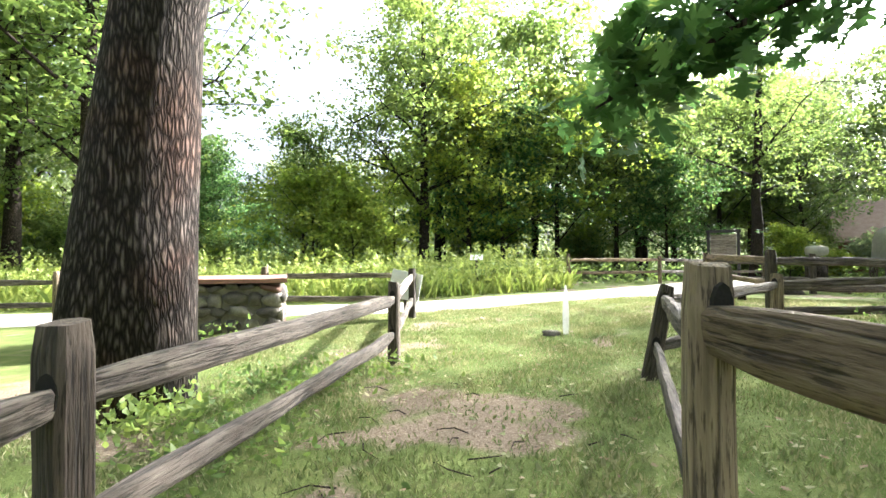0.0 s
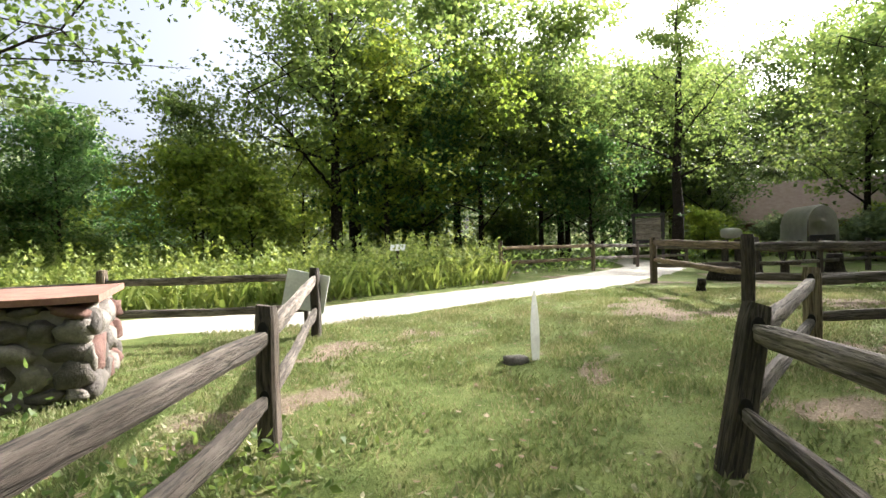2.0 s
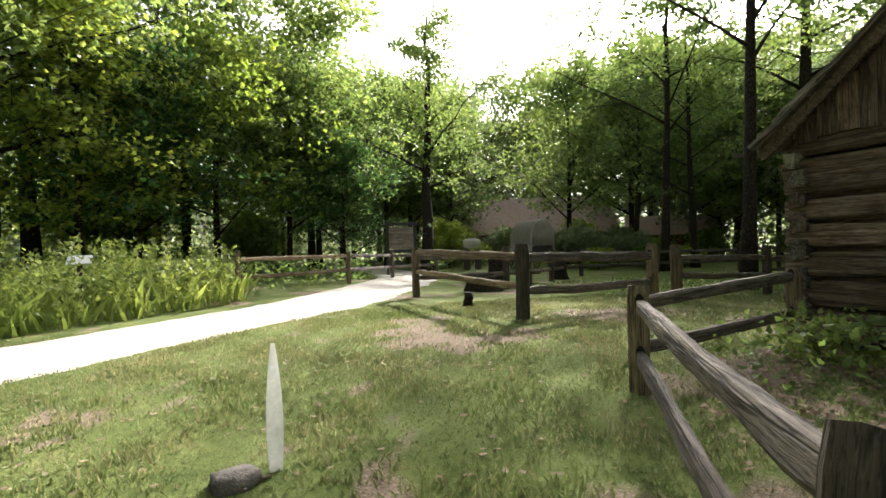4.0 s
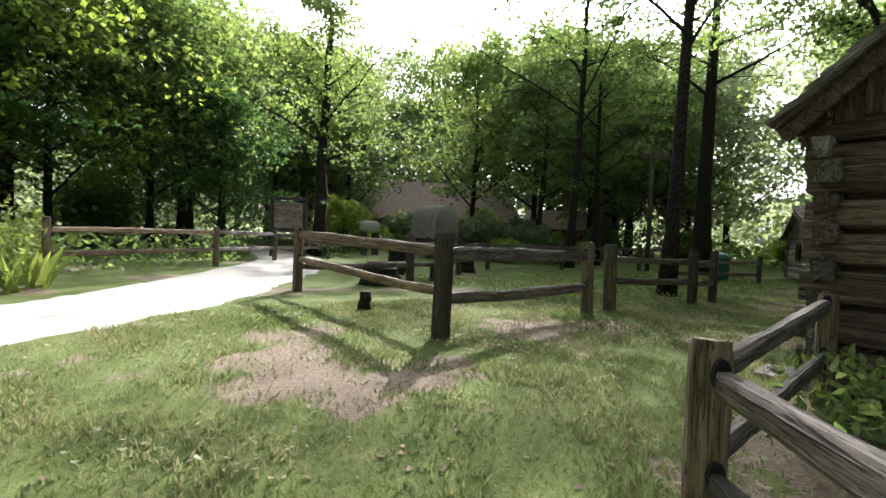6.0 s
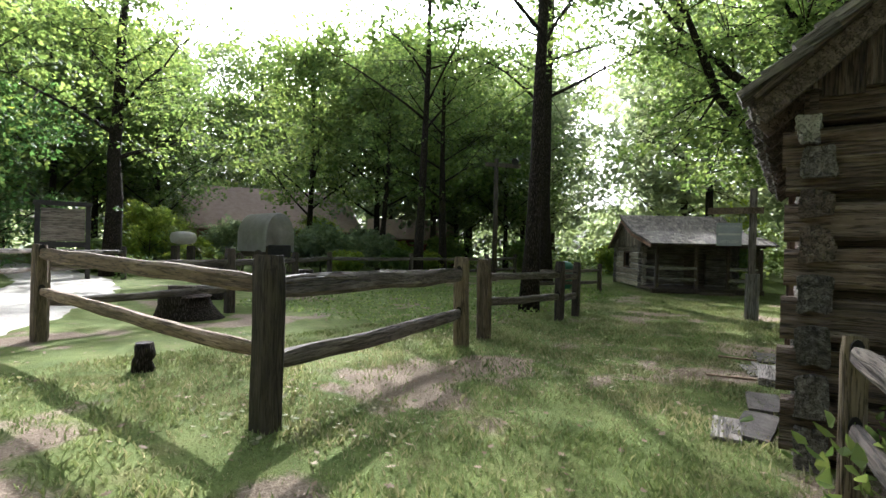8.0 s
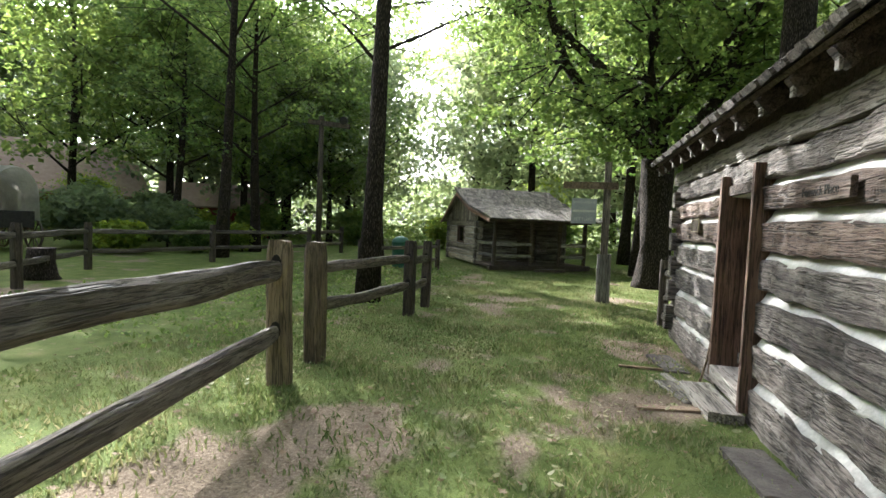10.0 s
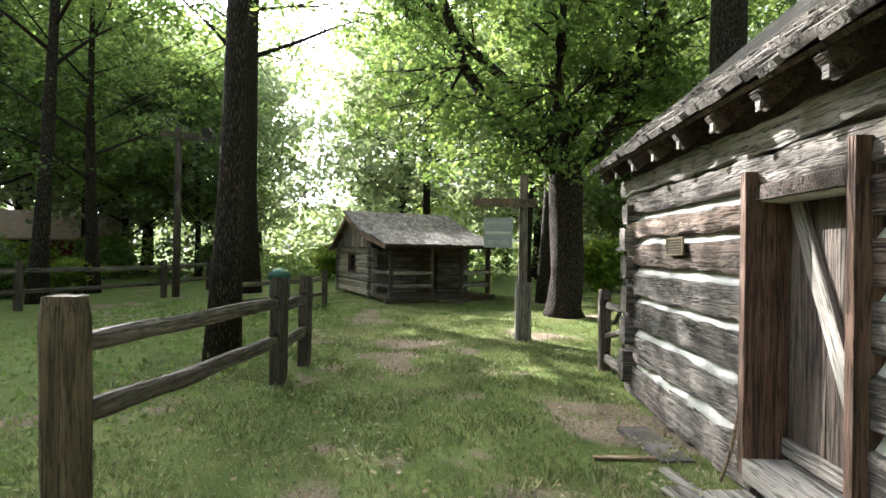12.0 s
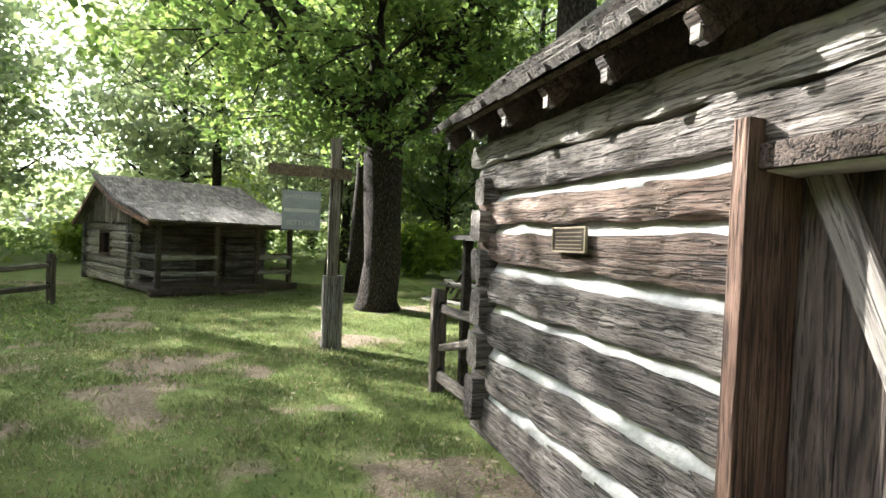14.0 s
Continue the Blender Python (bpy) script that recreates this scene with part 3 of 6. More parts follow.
def fence(runs, label, category="fence", group="split-rail fences"):
    """runs: posts (x, y, height, width, lean x, lean y, newer) and rails (post, post, z1, z2, thick, tan)."""
    posts, rails = runs
    x0, y0 = posts[0][0], posts[0][1]
    base = Matrix.Translation((x0, y0, gz(x0, y0)))
    inv = base.inverted()
    ob = empty("split_rail_fence", base, label, category, group)
    for i, (x, y, h, w, lx, ly, newer) in enumerate(posts):
        m = Matrix.Translation((x, y, gz(x, y))) @ Matrix.Rotation(radians(lx), 4, "Y") @ Matrix.Rotation(radians(ly), 4, "X") @ Matrix.Rotation(radians(R.uniform(-8, 8)), 4, "Z")
        part("post", post_bm(h, w, x * 1.7 + y, ()), M_POST_TAN if newer else M_POST, ob, "", inv @ m)
    for a, b, z1, z2, th, tan in rails:
        pa, pb = posts[a], posts[b]

        def at(p, z):
            return Vector((p[0] + math.tan(radians(p[4])) * z, p[1] - math.tan(radians(p[5])) * z, gz(p[0], p[1]) + z))
        A, B = at(pa, z1), at(pb, z2)
        d = (B - A).normalized()
        for P, w, sgn in ((A, pa[3], 1), (B, pb[3], -1)):
            q = P + d * sgn * (w * 0.5 * max(1.0, 1.0 / max(abs(d.x), abs(d.y))) * 0.93) + Vector((0, 0, th * 0.22))
            # flat dark disc stands for the shade in the hole round the rail
            bm = bmesh.new()
            bmesh.ops.create_cone(bm, cap_ends=True, segments=12, radius1=0.5, radius2=0.5, depth=0.03, matrix=Matrix.Rotation(radians(90), 4, "Y"))
            bmesh.ops.scale(bm, verts=bm.verts, vec=(1, min(th * 0.78, w * 0.5), th * 1.12))
            part("mortise", bm, M_HOLE_SHADE, ob, "", inv @ aim(q - d * 0.1, q + d * 0.1))
        A, B = A - d * 0.05, B + d * 0.05
        L = (B - A).length
        bm = rough_box(L, th * 0.62, th, (26, 2, 2), th * 0.14, 2.4, R.uniform(0, 50), 0.35, R.uniform(-0.02, 0.008), 0.42)
        part("rail", bm, M_RAIL_TAN if tan else M_RAIL, ob, "", inv @ aim(A, B))
    return ob


fence((
    [(-1.6, -3.2, 1.15, 0.16, 0, 0, 0), (-2.36, 1.16, 1.19, 0.16, 0, 0, 0), (-2.5, 5.96, 1.06, 0.15, 0, 0, 0), (-3.4, 10.45, 1.1, 0.15, 0, 0, 0)],
    [(0, 1, 0.9, 0.9, 0.15, 0), (0, 1, 0.38, 0.38, 0.15, 0), (1, 2, 0.92, 0.84, 0.145, 0), (1, 2, 0.42, 0.36, 0.135, 0), (2, 3, 0.84, 0.92, 0.14, 0), (2, 3, 0.38, 0.42, 0.13, 0)]),
    "grey weathered split-rail fence along the grass path")
fence((
    [(-7.1, 10.75, 1.22, 0.15, 0, 0, 1), (-3.42, 10.65, 1.0, 0.1, 0, 0, 0), (-11.3, 9.2, 1.2, 0.15, 0, 0, 1), (-16.2, 8.0, 1.2, 0.16, 0, 0, 0), (-20.6, 6.6, 1.2, 0.16, 0, 0, 0)],
    [(0, 1, 0.98, 0.95, 0.13, 0), (0, 1, 0.46, 0.44, 0.13, 0), (0, 2, 0.95, 0.95, 0.13, 0), (0, 2, 0.45, 0.45, 0.12, 0), (2, 3, 0.95, 0.95, 0.13, 0), (2, 3, 0.45, 0.45, 0.12, 0), (3, 4, 0.95, 0.95, 0.13, 0), (3, 4, 0.45, 0.45, 0.12, 0)]),
    "dark weathered split-rail fence beside the gravel path")
fence((
    [(1.0, -2.9, 1.35, 0.16, 0, 0, 0), (-0.12, 1.25, 1.38, 0.135, 0, 0, 1), (0.52, 5.42, 1.04, 0.16, 12, -3, 0), (2.94, 8.22, 0.97, 0.16, 0, 0, 1), (5.98, 8.6, 1.02, 0.14, 0, 0, 1)],
    [(0, 1, 1.08, 1.2, 0.17, 1), (0, 1, 0.5, 0.55, 0.15, 1), (1, 2, 1.12, 0.85, 0.13, 0), (1, 2, 0.55, 0.38, 0.12, 0), (2, 3, 0.84, 0.8, 0.14, 0), (2, 3, 0.35, 0.35, 0.13, 0), (3, 4, 0.82, 0.92, 0.12, 0), (3, 4, 0.4, 0.46, 0.12, 0)]),
    "leaning weathered split-rail fence ending at the log cabin")
fence((
    [(4.66, 17.4, 1.32, 0.17, 0, 0, 1), (4.46, 12.2, 1.33, 0.2, 0, 0, 0), (8.58, 13.05, 1.36, 0.2, -1, 0, 1)],
    [(0, 1, 1.2, 1.1, 0.16, 1), (0, 1, 0.68, 0.58, 0.13, 1), (1, 2, 1.08, 1.08, 0.2, 0), (1, 2, 0.5, 0.5, 0.15, 0)]),
    "tan and grey split-rail fence with thick corner post")
fence((
    [(9.5, 13.17, 1.34, 0.21, -2, 0, 1), (12.95, 13.2, 1.34, 0.19, 0, 0, 0), (14.0, 13.2, 1.32, 0.17, 2, 0, 0)],
    [(0, 1, 1.05, 1.02, 0.13, 0), (0, 1, 0.62, 0.56, 0.14, 0), (1, 2, 0.98, 0.98, 0.14, 0), (1, 2, 0.5, 0.52, 0.14, 0)]),
    "weathered split-rail fence beyond the gate gap")
fence((
    [(4.78, 17.62, 1.2, 0.13, 0, 0, 1), (8.3, 18.6, 1.35, 0.19, 0, 0, 0), (11.9, 20.9, 1.3, 0.17, 0, 0, 0), (15.4, 23.2, 1.3, 0.17, 0, 0, 0), (19.6, 22.6, 1.3, 0.17, 0, 0, 0), (23.8, 21.2, 1.3, 0.17, 0, 0, 0), (27.5, 21.5, 1.3, 0.17, 0, 0, 0)],
    [(i, i + 1, 1.05, 1.05, 0.14, 0) for i in range(6)] + [(i, i + 1, 0.5, 0.5, 0.13, 0) for i in range(6)]),
    "dark shaded split-rail fence across the back of the clearing")
fence((
    [(0.49, 20.88, 1.35, 0.16, 0, 0, 1), (4.66, 24.0, 1.25, 0.16, 0, 0, 1), (7.7, 27.4, 1.3, 0.16, 0, 0, 0), (11.5, 30.6, 1.3, 0.16, 0, 0, 0)],
    [(i, i + 1, 1.08, 1.08, 0.14, i < 1) for i in range(3)] + [(i, i + 1, 0.56, 0.56, 0.13, i < 1) for i in range(3)]),
    "tan split-rail fence in front of the ferns")
fence((
    [(22.0, 15.1, 1.1, 0.15, 0, 0, 0), (18.6, 16.6, 1.1, 0.14, 0, 0, 0)],
    [(0, 1, 0.85, 0.85, 0.12, 0), (0, 1, 0.4, 0.4, 0.12, 0)]),
    "short dark split-rail fence near the far cabin")
fence((
    [(14.3, 8.78, 1.2, 0.16, 0, 0, 0), (13.05, 8.65, 1.3, 0.13, 0, 0, 1)],
    [(0, 1, 0.98, 0.98, 0.1, 0), (0, 1, 0.5, 0.85, 0.09, 0), (0, 1, 0.2, 0.15, 0.13, 0)]),
    "short weathered rail fence against the cabin corner")

# ---- near log cabin ----
CX0, CX1, CY0, CY1 = 6.48, 12.9, 3.7, 8.9
cabin = empty("log_cabin", Matrix.Translation((CX0, CY1, 0)), "weathered grey log cabin with white chinking and plank door", "cabin")
CI = Matrix.Translation((-CX0, -CY1, 0))
ROWS_Z = [(0.08, 0.43), (0.52, 0.81), (0.90, 1.18), (1.27, 1.53), (1.62, 1.86), (1.95, 2.14), (2.22, 2.44)]
DX0, DX1 = 9.26, 10.2


def log_piece(a, b, z0, z1, depth, mat, seed, name="log"):
    bm = rough_box((Vector(b) - Vector(a)).length, depth, z1 - z0, (110, 2, 2), 0.036, 4.6, seed, 0.0, 0.0, 0.15)
    return part(name, bm, mat, cabin, "", CI @ aim((*a, (z0 + z1) / 2), (*b, (z0 + z1) / 2)))


for i, (z0, z1) in enumerate(ROWS_Z):
    mat = (M_LOG, M_LOG, M_LOG, M_LOG, M_LOG_RED, M_LOG_RED, M_LOG)[i]
    if i < 6:
        log_piece((CX0 - 0.07, CY1 - 0.11), (DX0, CY1 - 0.11), z0, z1, 0.2, mat, 3.1 * i)
        log_piece((DX1, CY1 - 0.11), (CX1 + 0.1, CY1 - 0.11), z0, z1, 0.2, mat, 3.1 * i + 40)
    else:
        log_piece((CX0 - 0.07, CY1 - 0.11), (CX1 + 0.1, CY1 - 0.11), z0, z1, 0.2, mat, 3.1 * i)
    if i < 6:
        for k, xg in enumerate((CX0 + 0.1, CX1 - 0.1)):
            bm = rough_box(CY1 - CY0 + 0.26, 0.2, z1 - z0 + 0.02, (26, 2, 2), 0.022, 2.6, 70 + i * 2 + k, 0, 0, 0.25)
            part("log", bm, M_LOG_RED if k == 0 else M_LOG, cabin, "", CI @ aim((xg, CY0 - 0.12, (z0 + z1) / 2 + 0.18), (xg, CY1 + R.uniform(0.0, 0.07), (z0 + z1) / 2 + 0.18)))
        log_piece((CX0, CY0 + 0.11), (CX1, CY0 + 0.11), z0, z1, 0.2, M_LOG, 90 + i)
# plates under the roof
log_piece((CX0 - 0.1, CY1 - 0.06), (CX1 + 0.25, CY1 - 0.06), 2.46, 2.66, 0.14, M_GREY_X, 55, "plate_beam")
for k in range(4):
    bm = rough_box(CY1 - CY0 + 0.2, 0.2, 0.26, (22, 2, 2), 0.025, 2.4, 120 + k, 0, 0, 0.3)
    if k < 2:
        part("log", bm, M_LOG_RED, cabin, "", CI @ aim((CX0 + 0.1, CY0 - 0.1, 2.45 + 0.3 * k), (CX0 + 0.1, CY1 + (0.1 if k == 0 else -0.15), 2.45 + 0.3 * k)))
    else:
        bm.free()


def chink_strip(x0, x1, z0, z1, seed):
    """Mortar between two logs: leaning back, with a wavering face."""
    bm = bmesh.new()
    n = 60
    rows = []
    for i in range(n + 1):
        x = x0 + (x1 - x0) * i / n
        w = noise.noise((x * 1.6, seed, 0)) * 0.012
        w2 = noise.noise((x * 1.1, seed, 7)) * 0.02
        rows.append([bm.verts.new((x - CX0, y - CY1, z)) for y, z in ((CY1 - 0.20, z0 - 0.03), (CY1 - 0.03 + w, z0 - 0.02 + w2), (CY1 - 0.075 + w, (z0 + z1) / 2), (CY1 - 0.11 + w, z1 + 0.03), (CY1 - 0.20, z1 + 0.03))])
    for a, b in zip(rows, rows[1:]):
        for j in range(5):
            bm.faces.new((a[j], a[(j + 1) % 5], b[(j + 1) % 5], b[j]))
    bmesh.ops.recalc_face_normals(bm, faces=bm.faces[:])
    return bm


for i, ((_, a), (b, _)) in enumerate(zip(ROWS_Z, ROWS_Z[1:])):
    if i < 5:
        part("chinking", chink_strip(CX0 + 0.08, DX0, a, b, i * 3.3), M_CHINK, cabin, "white mortar chinking", None, True)
        part("chinking", chink_strip(DX1, CX1 - 0.05, a, b, i * 3.3 + 20), M_CHINK, cabin, "white mortar chinking", None, True)
    else:
        part("chinking", chink_strip(CX0 + 0.08, CX1 - 0.05, a, b, i * 3.3), M_CHINK, cabin, "white mortar chinking", None, True)
for xg, s in ((CX0 + 0.12, 1), (CX1 - 0.12, -1)):
    part("inner_wall", box_bm(0.1, CY1 - CY0 - 0.2, 2.5, xg - CX0 + 0.04 * s, (CY0 - CY1) / 2, 1.35), M_CHINK if s < 0 else M_LOG_END, cabin)
part("inner_wall", box_bm(CX1 - CX0 - 0.3, 0.06, 2.4, (CX1 - CX0) / 2, CY0 - CY1 + 0.14, 1.35), M_CHINK, cabin)
# gable boards
RIDGE_Y, RIDGE_Z, EAVE_Y, EAVE_Z = 6.3, 5.28, 9.17, 2.78
slope = (RIDGE_Z - EAVE_Z) / (EAVE_Y - RIDGE_Y)
for xg in (CX0 - 0.02, CX1 + 0.02):
    y = CY0 - 0.1
    while y < CY1 + 0.15:
        w = R.uniform(0.16, 0.26)
        ztop = RIDGE_Z - abs(y + w / 2 - RIDGE_Y) * slope - 0.1
        zb = 2.82 + R.uniform(-0.04, 0.04)
        if ztop > zb + 0.05:
            bm = rough_box(ztop - zb, 0.03, w * 0.97, (4, 1, 1), 0.006, 3, y * 7, 0, 0, 0.1)
            part("gable_board", bm, M_LOG_RED, cabin, "", CI @ Matrix.Translation((xg, y + w / 2, (ztop + zb) / 2)) @ UP_X)
        y += w
# rafters with pale sawn ends
RX0, RX1 = 6.22, 13.22
for k in range(13):
    x = RX0 + 0.1 + (RX1 - RX0 - 0.2) * k / 12
    for s in (1, -1):
        a = (x, RIDGE_Y, RIDGE_Z - 0.1)
        b = (x, RIDGE_Y + s * (EAVE_Y - RIDGE_Y - 0.02), EAVE_Z - 0.11)
        part("rafter", rough_box((Vector(a) - Vector(b)).length, 0.075, 0.14, (8, 1, 1), 0.008, 3, k * 3.3, 0, 0, 0.2), M_LOG_END, cabin, "", CI @ aim(a, b))
        if s == 1:
            part("rafter_end", box_bm(0.05, 0.02, 0.11, x - CX0 + R.uniform(-0.004, 0.004), b[1] - CY1 + 0.0, b[2] - 0.0, 0.004), M_GREY_X, cabin, "pale weathered rafter end")
part("soffit", rough_box(RX1 - RX0 - 0.5, 0.05, 0.34, (20, 1, 1), 0.008, 2, 3, 0, 0, 0.1), M_LOG_END, cabin, "dark board closing the eave", CI @ Matrix.Translation(((RX0 + RX1) / 2, CY1 - 0.08, 2.79)))
roof = part("roof", box_bm(RX1 - RX0, (EAVE_Y - RIDGE_Y) / math.cos(math.atan(slope)), 0.035), M_LOG_END, cabin, "dark plank roof decking under wooden shakes",
            CI @ Matrix.Translation(((RX0 + RX1) / 2, (RIDGE_Y + EAVE_Y) / 2, (RIDGE_Z + EAVE_Z) / 2)) @ Matrix.Rotation(math.atan(-slope), 4, "X"))
part("roof_back", box_bm(RX1 - RX0, (EAVE_Y - RIDGE_Y) / math.cos(math.atan(slope)), 0.06), M_SHAKE, cabin, "",
     CI @ Matrix.Translation(((RX0 + RX1) / 2, RIDGE_Y - (EAVE_Y - RIDGE_Y) / 2, (RIDGE_Z + EAVE_Z) / 2)) @ Matrix.Rotation(math.atan(slope), 4, "X"))


def shake_mesh(w, L):
    bm = rough_box(L, w, 0.055, (3, 1, 1), 0.01, 4, R.uniform(0, 90), 0, 0, 0.15)
    bmesh.ops.rotate(bm, verts=bm.verts, cent=(0, 0, 0), matrix=Matrix.Rotation(radians(90), 3, "Z"))
    me = bpy.data.meshes.new("shake")
    bm.to_mesh(me)
    bm.free()
    me.materials.append(M_SHAKE)
    return me


SHAKES = [shake_mesh(w, 0.5) for w in (0.11, 0.14, 0.17, 0.2)]


def shake_row(parent, roof_len, half, v, lift, rng, name="shake"):
    """One course of shakes across the roof's local x at local y = v."""
    x = -roof_len / 2
    while x < roof_len / 2 - 0.05:
        k = rng.randrange(4)
        w = (0.11, 0.14, 0.17, 0.2)[k]
        obj(name, SHAKES[k], parent, Matrix.Translation((x + w / 2, v + rng.uniform(-0.03, 0.03), lift + rng.uniform(0, 0.008))) @ Matrix.Rotation(radians(7 + rng.uniform(-2, 2)), 4, "X") @ Matrix.Rotation(radians(rng.uniform(-1.5, 1.5)), 4, "Z"))
        x += w + 0.006


HALF1 = (EAVE_Y - RIDGE_Y) / math.cos(math.atan(slope)) / 2
rr = random.Random(5)
for c in range(5):
    shake_row(roof, RX1 - RX0 + 0.06, HALF1, HALF1 - 0.2 - 0.2 * c, 0.04, rr)
part("roof_upper", box_bm(RX1 - RX0, 2 * HALF1 - 1.0, 0.03, 0, -0.5, 0.04), M_SHAKE, roof)
# doorway
frame_parts = [((DX0 - 0.02, 8.8), 0.06, 0.34, 0.2, 2.36), ((DX1 + 0.02, 8.8), 0.07, 0.34, 0.26, 2.33)]
for (x, y), sx, sy, z0, z1 in frame_parts:
    part("door_jamb", box_bm(sx, sy, z1 - z0, x - CX0, y - CY1, (z0 + z1) / 2, 0.006), M_JAMB, cabin, "dark brown door jamb")
part("lintel", box_bm(DX1 - DX0, 0.3, 0.1, (DX0 + DX1) / 2 - CX0, -0.14, 2.18, 0.006), M_LOG_END, cabin)
part("threshold", box_bm(DX1 - DX0, 0.34, 0.14, (DX0 + DX1) / 2 - CX0, -0.1, 0.3, 0.012), M_GREY_X, cabin)
door = empty("door", CI @ Matrix.Translation((DX1 - 0.02, 8.66, 0.38)), "closed dark plank door with pale diagonal brace", "")
door.parent = cabin
xw = 0.0
for k in range(5):
    w = 0.18
    bm = rough_box(1.78, 0.03, w - 0.008, (8, 1, 1), 0.004, 3, k * 5.5, 0, 0, 0.12)
    part("board", bm, M_PLANK_Z, door, "", Matrix.Translation((-xw - w / 2, 0, 0.89)) @ UP_Y)
    xw += w
part("brace", rough_box(1.86, 0.035, 0.13, (12, 1, 1), 0.006, 3, 8, 0, 0, 0.15), M_GREY_X, door, "pale grey diagonal brace", aim((-0.1, 0.035, 1.74), (-0.8, 0.035, 0.08)))
part("ledge", box_bm(0.88, 0.04, 0.11, -0.45, 0.04, 0.09, 0.006), M_GREY_X, door)
# step slabs before the door
for (x, y, sx, sy, sz, rz, mat, nm, lb) in ((9.62, 9.1, 0.95, 0.3, 0.12, 3, M_GREY_X, "door_step", "weathered grey wooden plank step before the door"), (9.95, 9.3, 0.7, 0.22, 0.05, 14, M_GREY_X, "door_step", "split grey plank lying in the grass"),
                                            (8.1, 9.12, 0.7, 0.3, 0.07, 6, M_STONE, "stepping_stone", "flat grey stone slab along the cabin wall"), (7.2, 9.15, 0.8, 0.28, 0.06, -4, M_STONE, "stepping_stone", "flat grey stone slab along the cabin wall"), (11.2, 9.2, 0.8, 0.3, 0.05, 8, M_STONE, "stepping_stone", "flat grey stone slab along the cabin wall")):
    z = gz(x, y)
    o = part(nm, rough_box(sx, sy, sz, (8, 2, 1), 0.012, 3, x, 0, 0, 0.2), mat, None, "", Matrix.Translation((x, y, z + sz / 2 - 0.015)) @ Matrix.Rotation(radians(rz), 4, "Z"))
    tagged(o, lb, "step" if nm == "door_step" else "stone")

# ---- far log cabin with porch ----
BACK = Vector((0.87, 0.5, 0)).normalized()
SIDE = Vector((BACK.y, -BACK.x, 0))
C2 = Matrix((SIDE, BACK, Vector((0, 0, 1)))).transposed().to_4x4()
C2.translation = (23.2, 13.3, 0)
cab2 = empty("log_cabin", C2, "low log cabin with shake roof and railed porch", "cabin")
W2, P2, D2 = 3.9, 1.75, 6.0


def log2(a, b, z0, z1, mat, seed, depth=0.2, name="log"):
    part(name, rough_box((Vector(b) - Vector(a)).length, depth, z1 - z0, (16, 2, 2), 0.02, 2.4, seed, 0, 0, 0.42), mat, cab2, "", aim((*a, (z0 + z1) / 2), (*b, (z0 + z1) / 2)))


for i in range(7):
    z0, z1 = 0.08 + i * 0.255, 0.08 + i * 0.255 + 0.235
    if 3 <= i <= 5:
        log2((0.09, P2 - 0.1), (0.09, P2 + 1.75), z0, z1, M_LOG_PALE, i * 2.2)
        log2((0.09, P2 + 2.75), (0.09, D2 + 0.12), z0, z1, M_LOG_PALE, i * 2.2 + 9)
    else:
        log2((0.09, P2 - 0.12), (0.09, D2 + 0.12), z0, z1, M_LOG_PALE, i * 2.2)
    log2((W2 - 0.09, P2 - 0.1), (W2 - 0.09, D2 + 0.1), z0, z1, M_LOG, i * 2.2 + 30)
    log2((-0.1, D2 - 0.09), (W2 + 0.1, D2 - 0.09), z0 - 0.04, z1 - 0.04, M_LOG, i * 2.2 + 50)
    if i < 6:
        log2((-0.1, P2 + 0.09), (1.75, P2 + 0.09), z0 - 0.03, z1 - 0.03, M_LOG, i * 2.2 + 60)
        log2((2.65, P2 + 0.09), (W2 + 0.1, P2 + 0.09), z0 - 0.03, z1 - 0.03, M_LOG, i * 2.2 + 70)
    else:
        log2((-0.1, P2 + 0.09), (W2 + 0.1, P2 + 0.09), z0 - 0.03, z1 - 0.03, M_LOG, i * 2.2 + 60)
part("chinking", box_bm(0.09, D2 - P2 - 0.1, 0.75, 0.1, (P2 + D2) / 2, 0.45), M_CHINK, cab2, "pale mortar chinking")
part("chinking", box_bm(0.09, 1.7, 1.0, 0.1, P2 + 0.9, 1.32), M_CHINK, cab2, "pale mortar chinking")
part("chinking", box_bm(0.09, D2 - P2 - 2.85, 1.0, 0.1, (P2 + 2.75 + D2) / 2, 1.32), M_CHINK, cab2, "pale mortar chinking")
part("chinking", box_bm(0.09, D2 - P2, 1.7, W2 - 0.1, (P2 + D2) / 2, 0.95), M_LOG_END, cab2)
part("chinking", box_bm(1.7, 0.09, 1.75, 0.88, P2 + 0.1, 0.95), M_LOG_END, cab2)
part("chinking", box_bm(1.2, 0.09, 1.75, 3.28, P2 + 0.1, 0.95), M_LOG_END, cab2)
part("back_wall", box_bm(W2 - 0.2, 0.05, 1.75, W2 / 2, D2 - 0.2, 0.95), M_LOG_END, cab2)
# dark panel stands for the shade of the room behind the opening
win = part("window", box_bm(0.05, 1.0, 0.74, 0.13, P2 + 2.25, 1.22), M_GLASS_DARK, cab2, "dark panel for the shaded window opening")
for (sy, sz, cy, cz) in ((1.0, 0.07, P2 + 2.25, 1.57), (1.0, 0.07, P2 + 2.25, 0.89), (0.07, 0.62, P2 + 1.79, 1.23), (0.07, 0.62, P2 + 2.71, 1.23)):
    part("window_frame", box_bm(0.12, sy, sz, 0.04, cy, cz, 0.004), M_JAMB, win)
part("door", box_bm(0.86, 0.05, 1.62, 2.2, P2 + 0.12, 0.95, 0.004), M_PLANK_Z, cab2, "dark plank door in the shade")
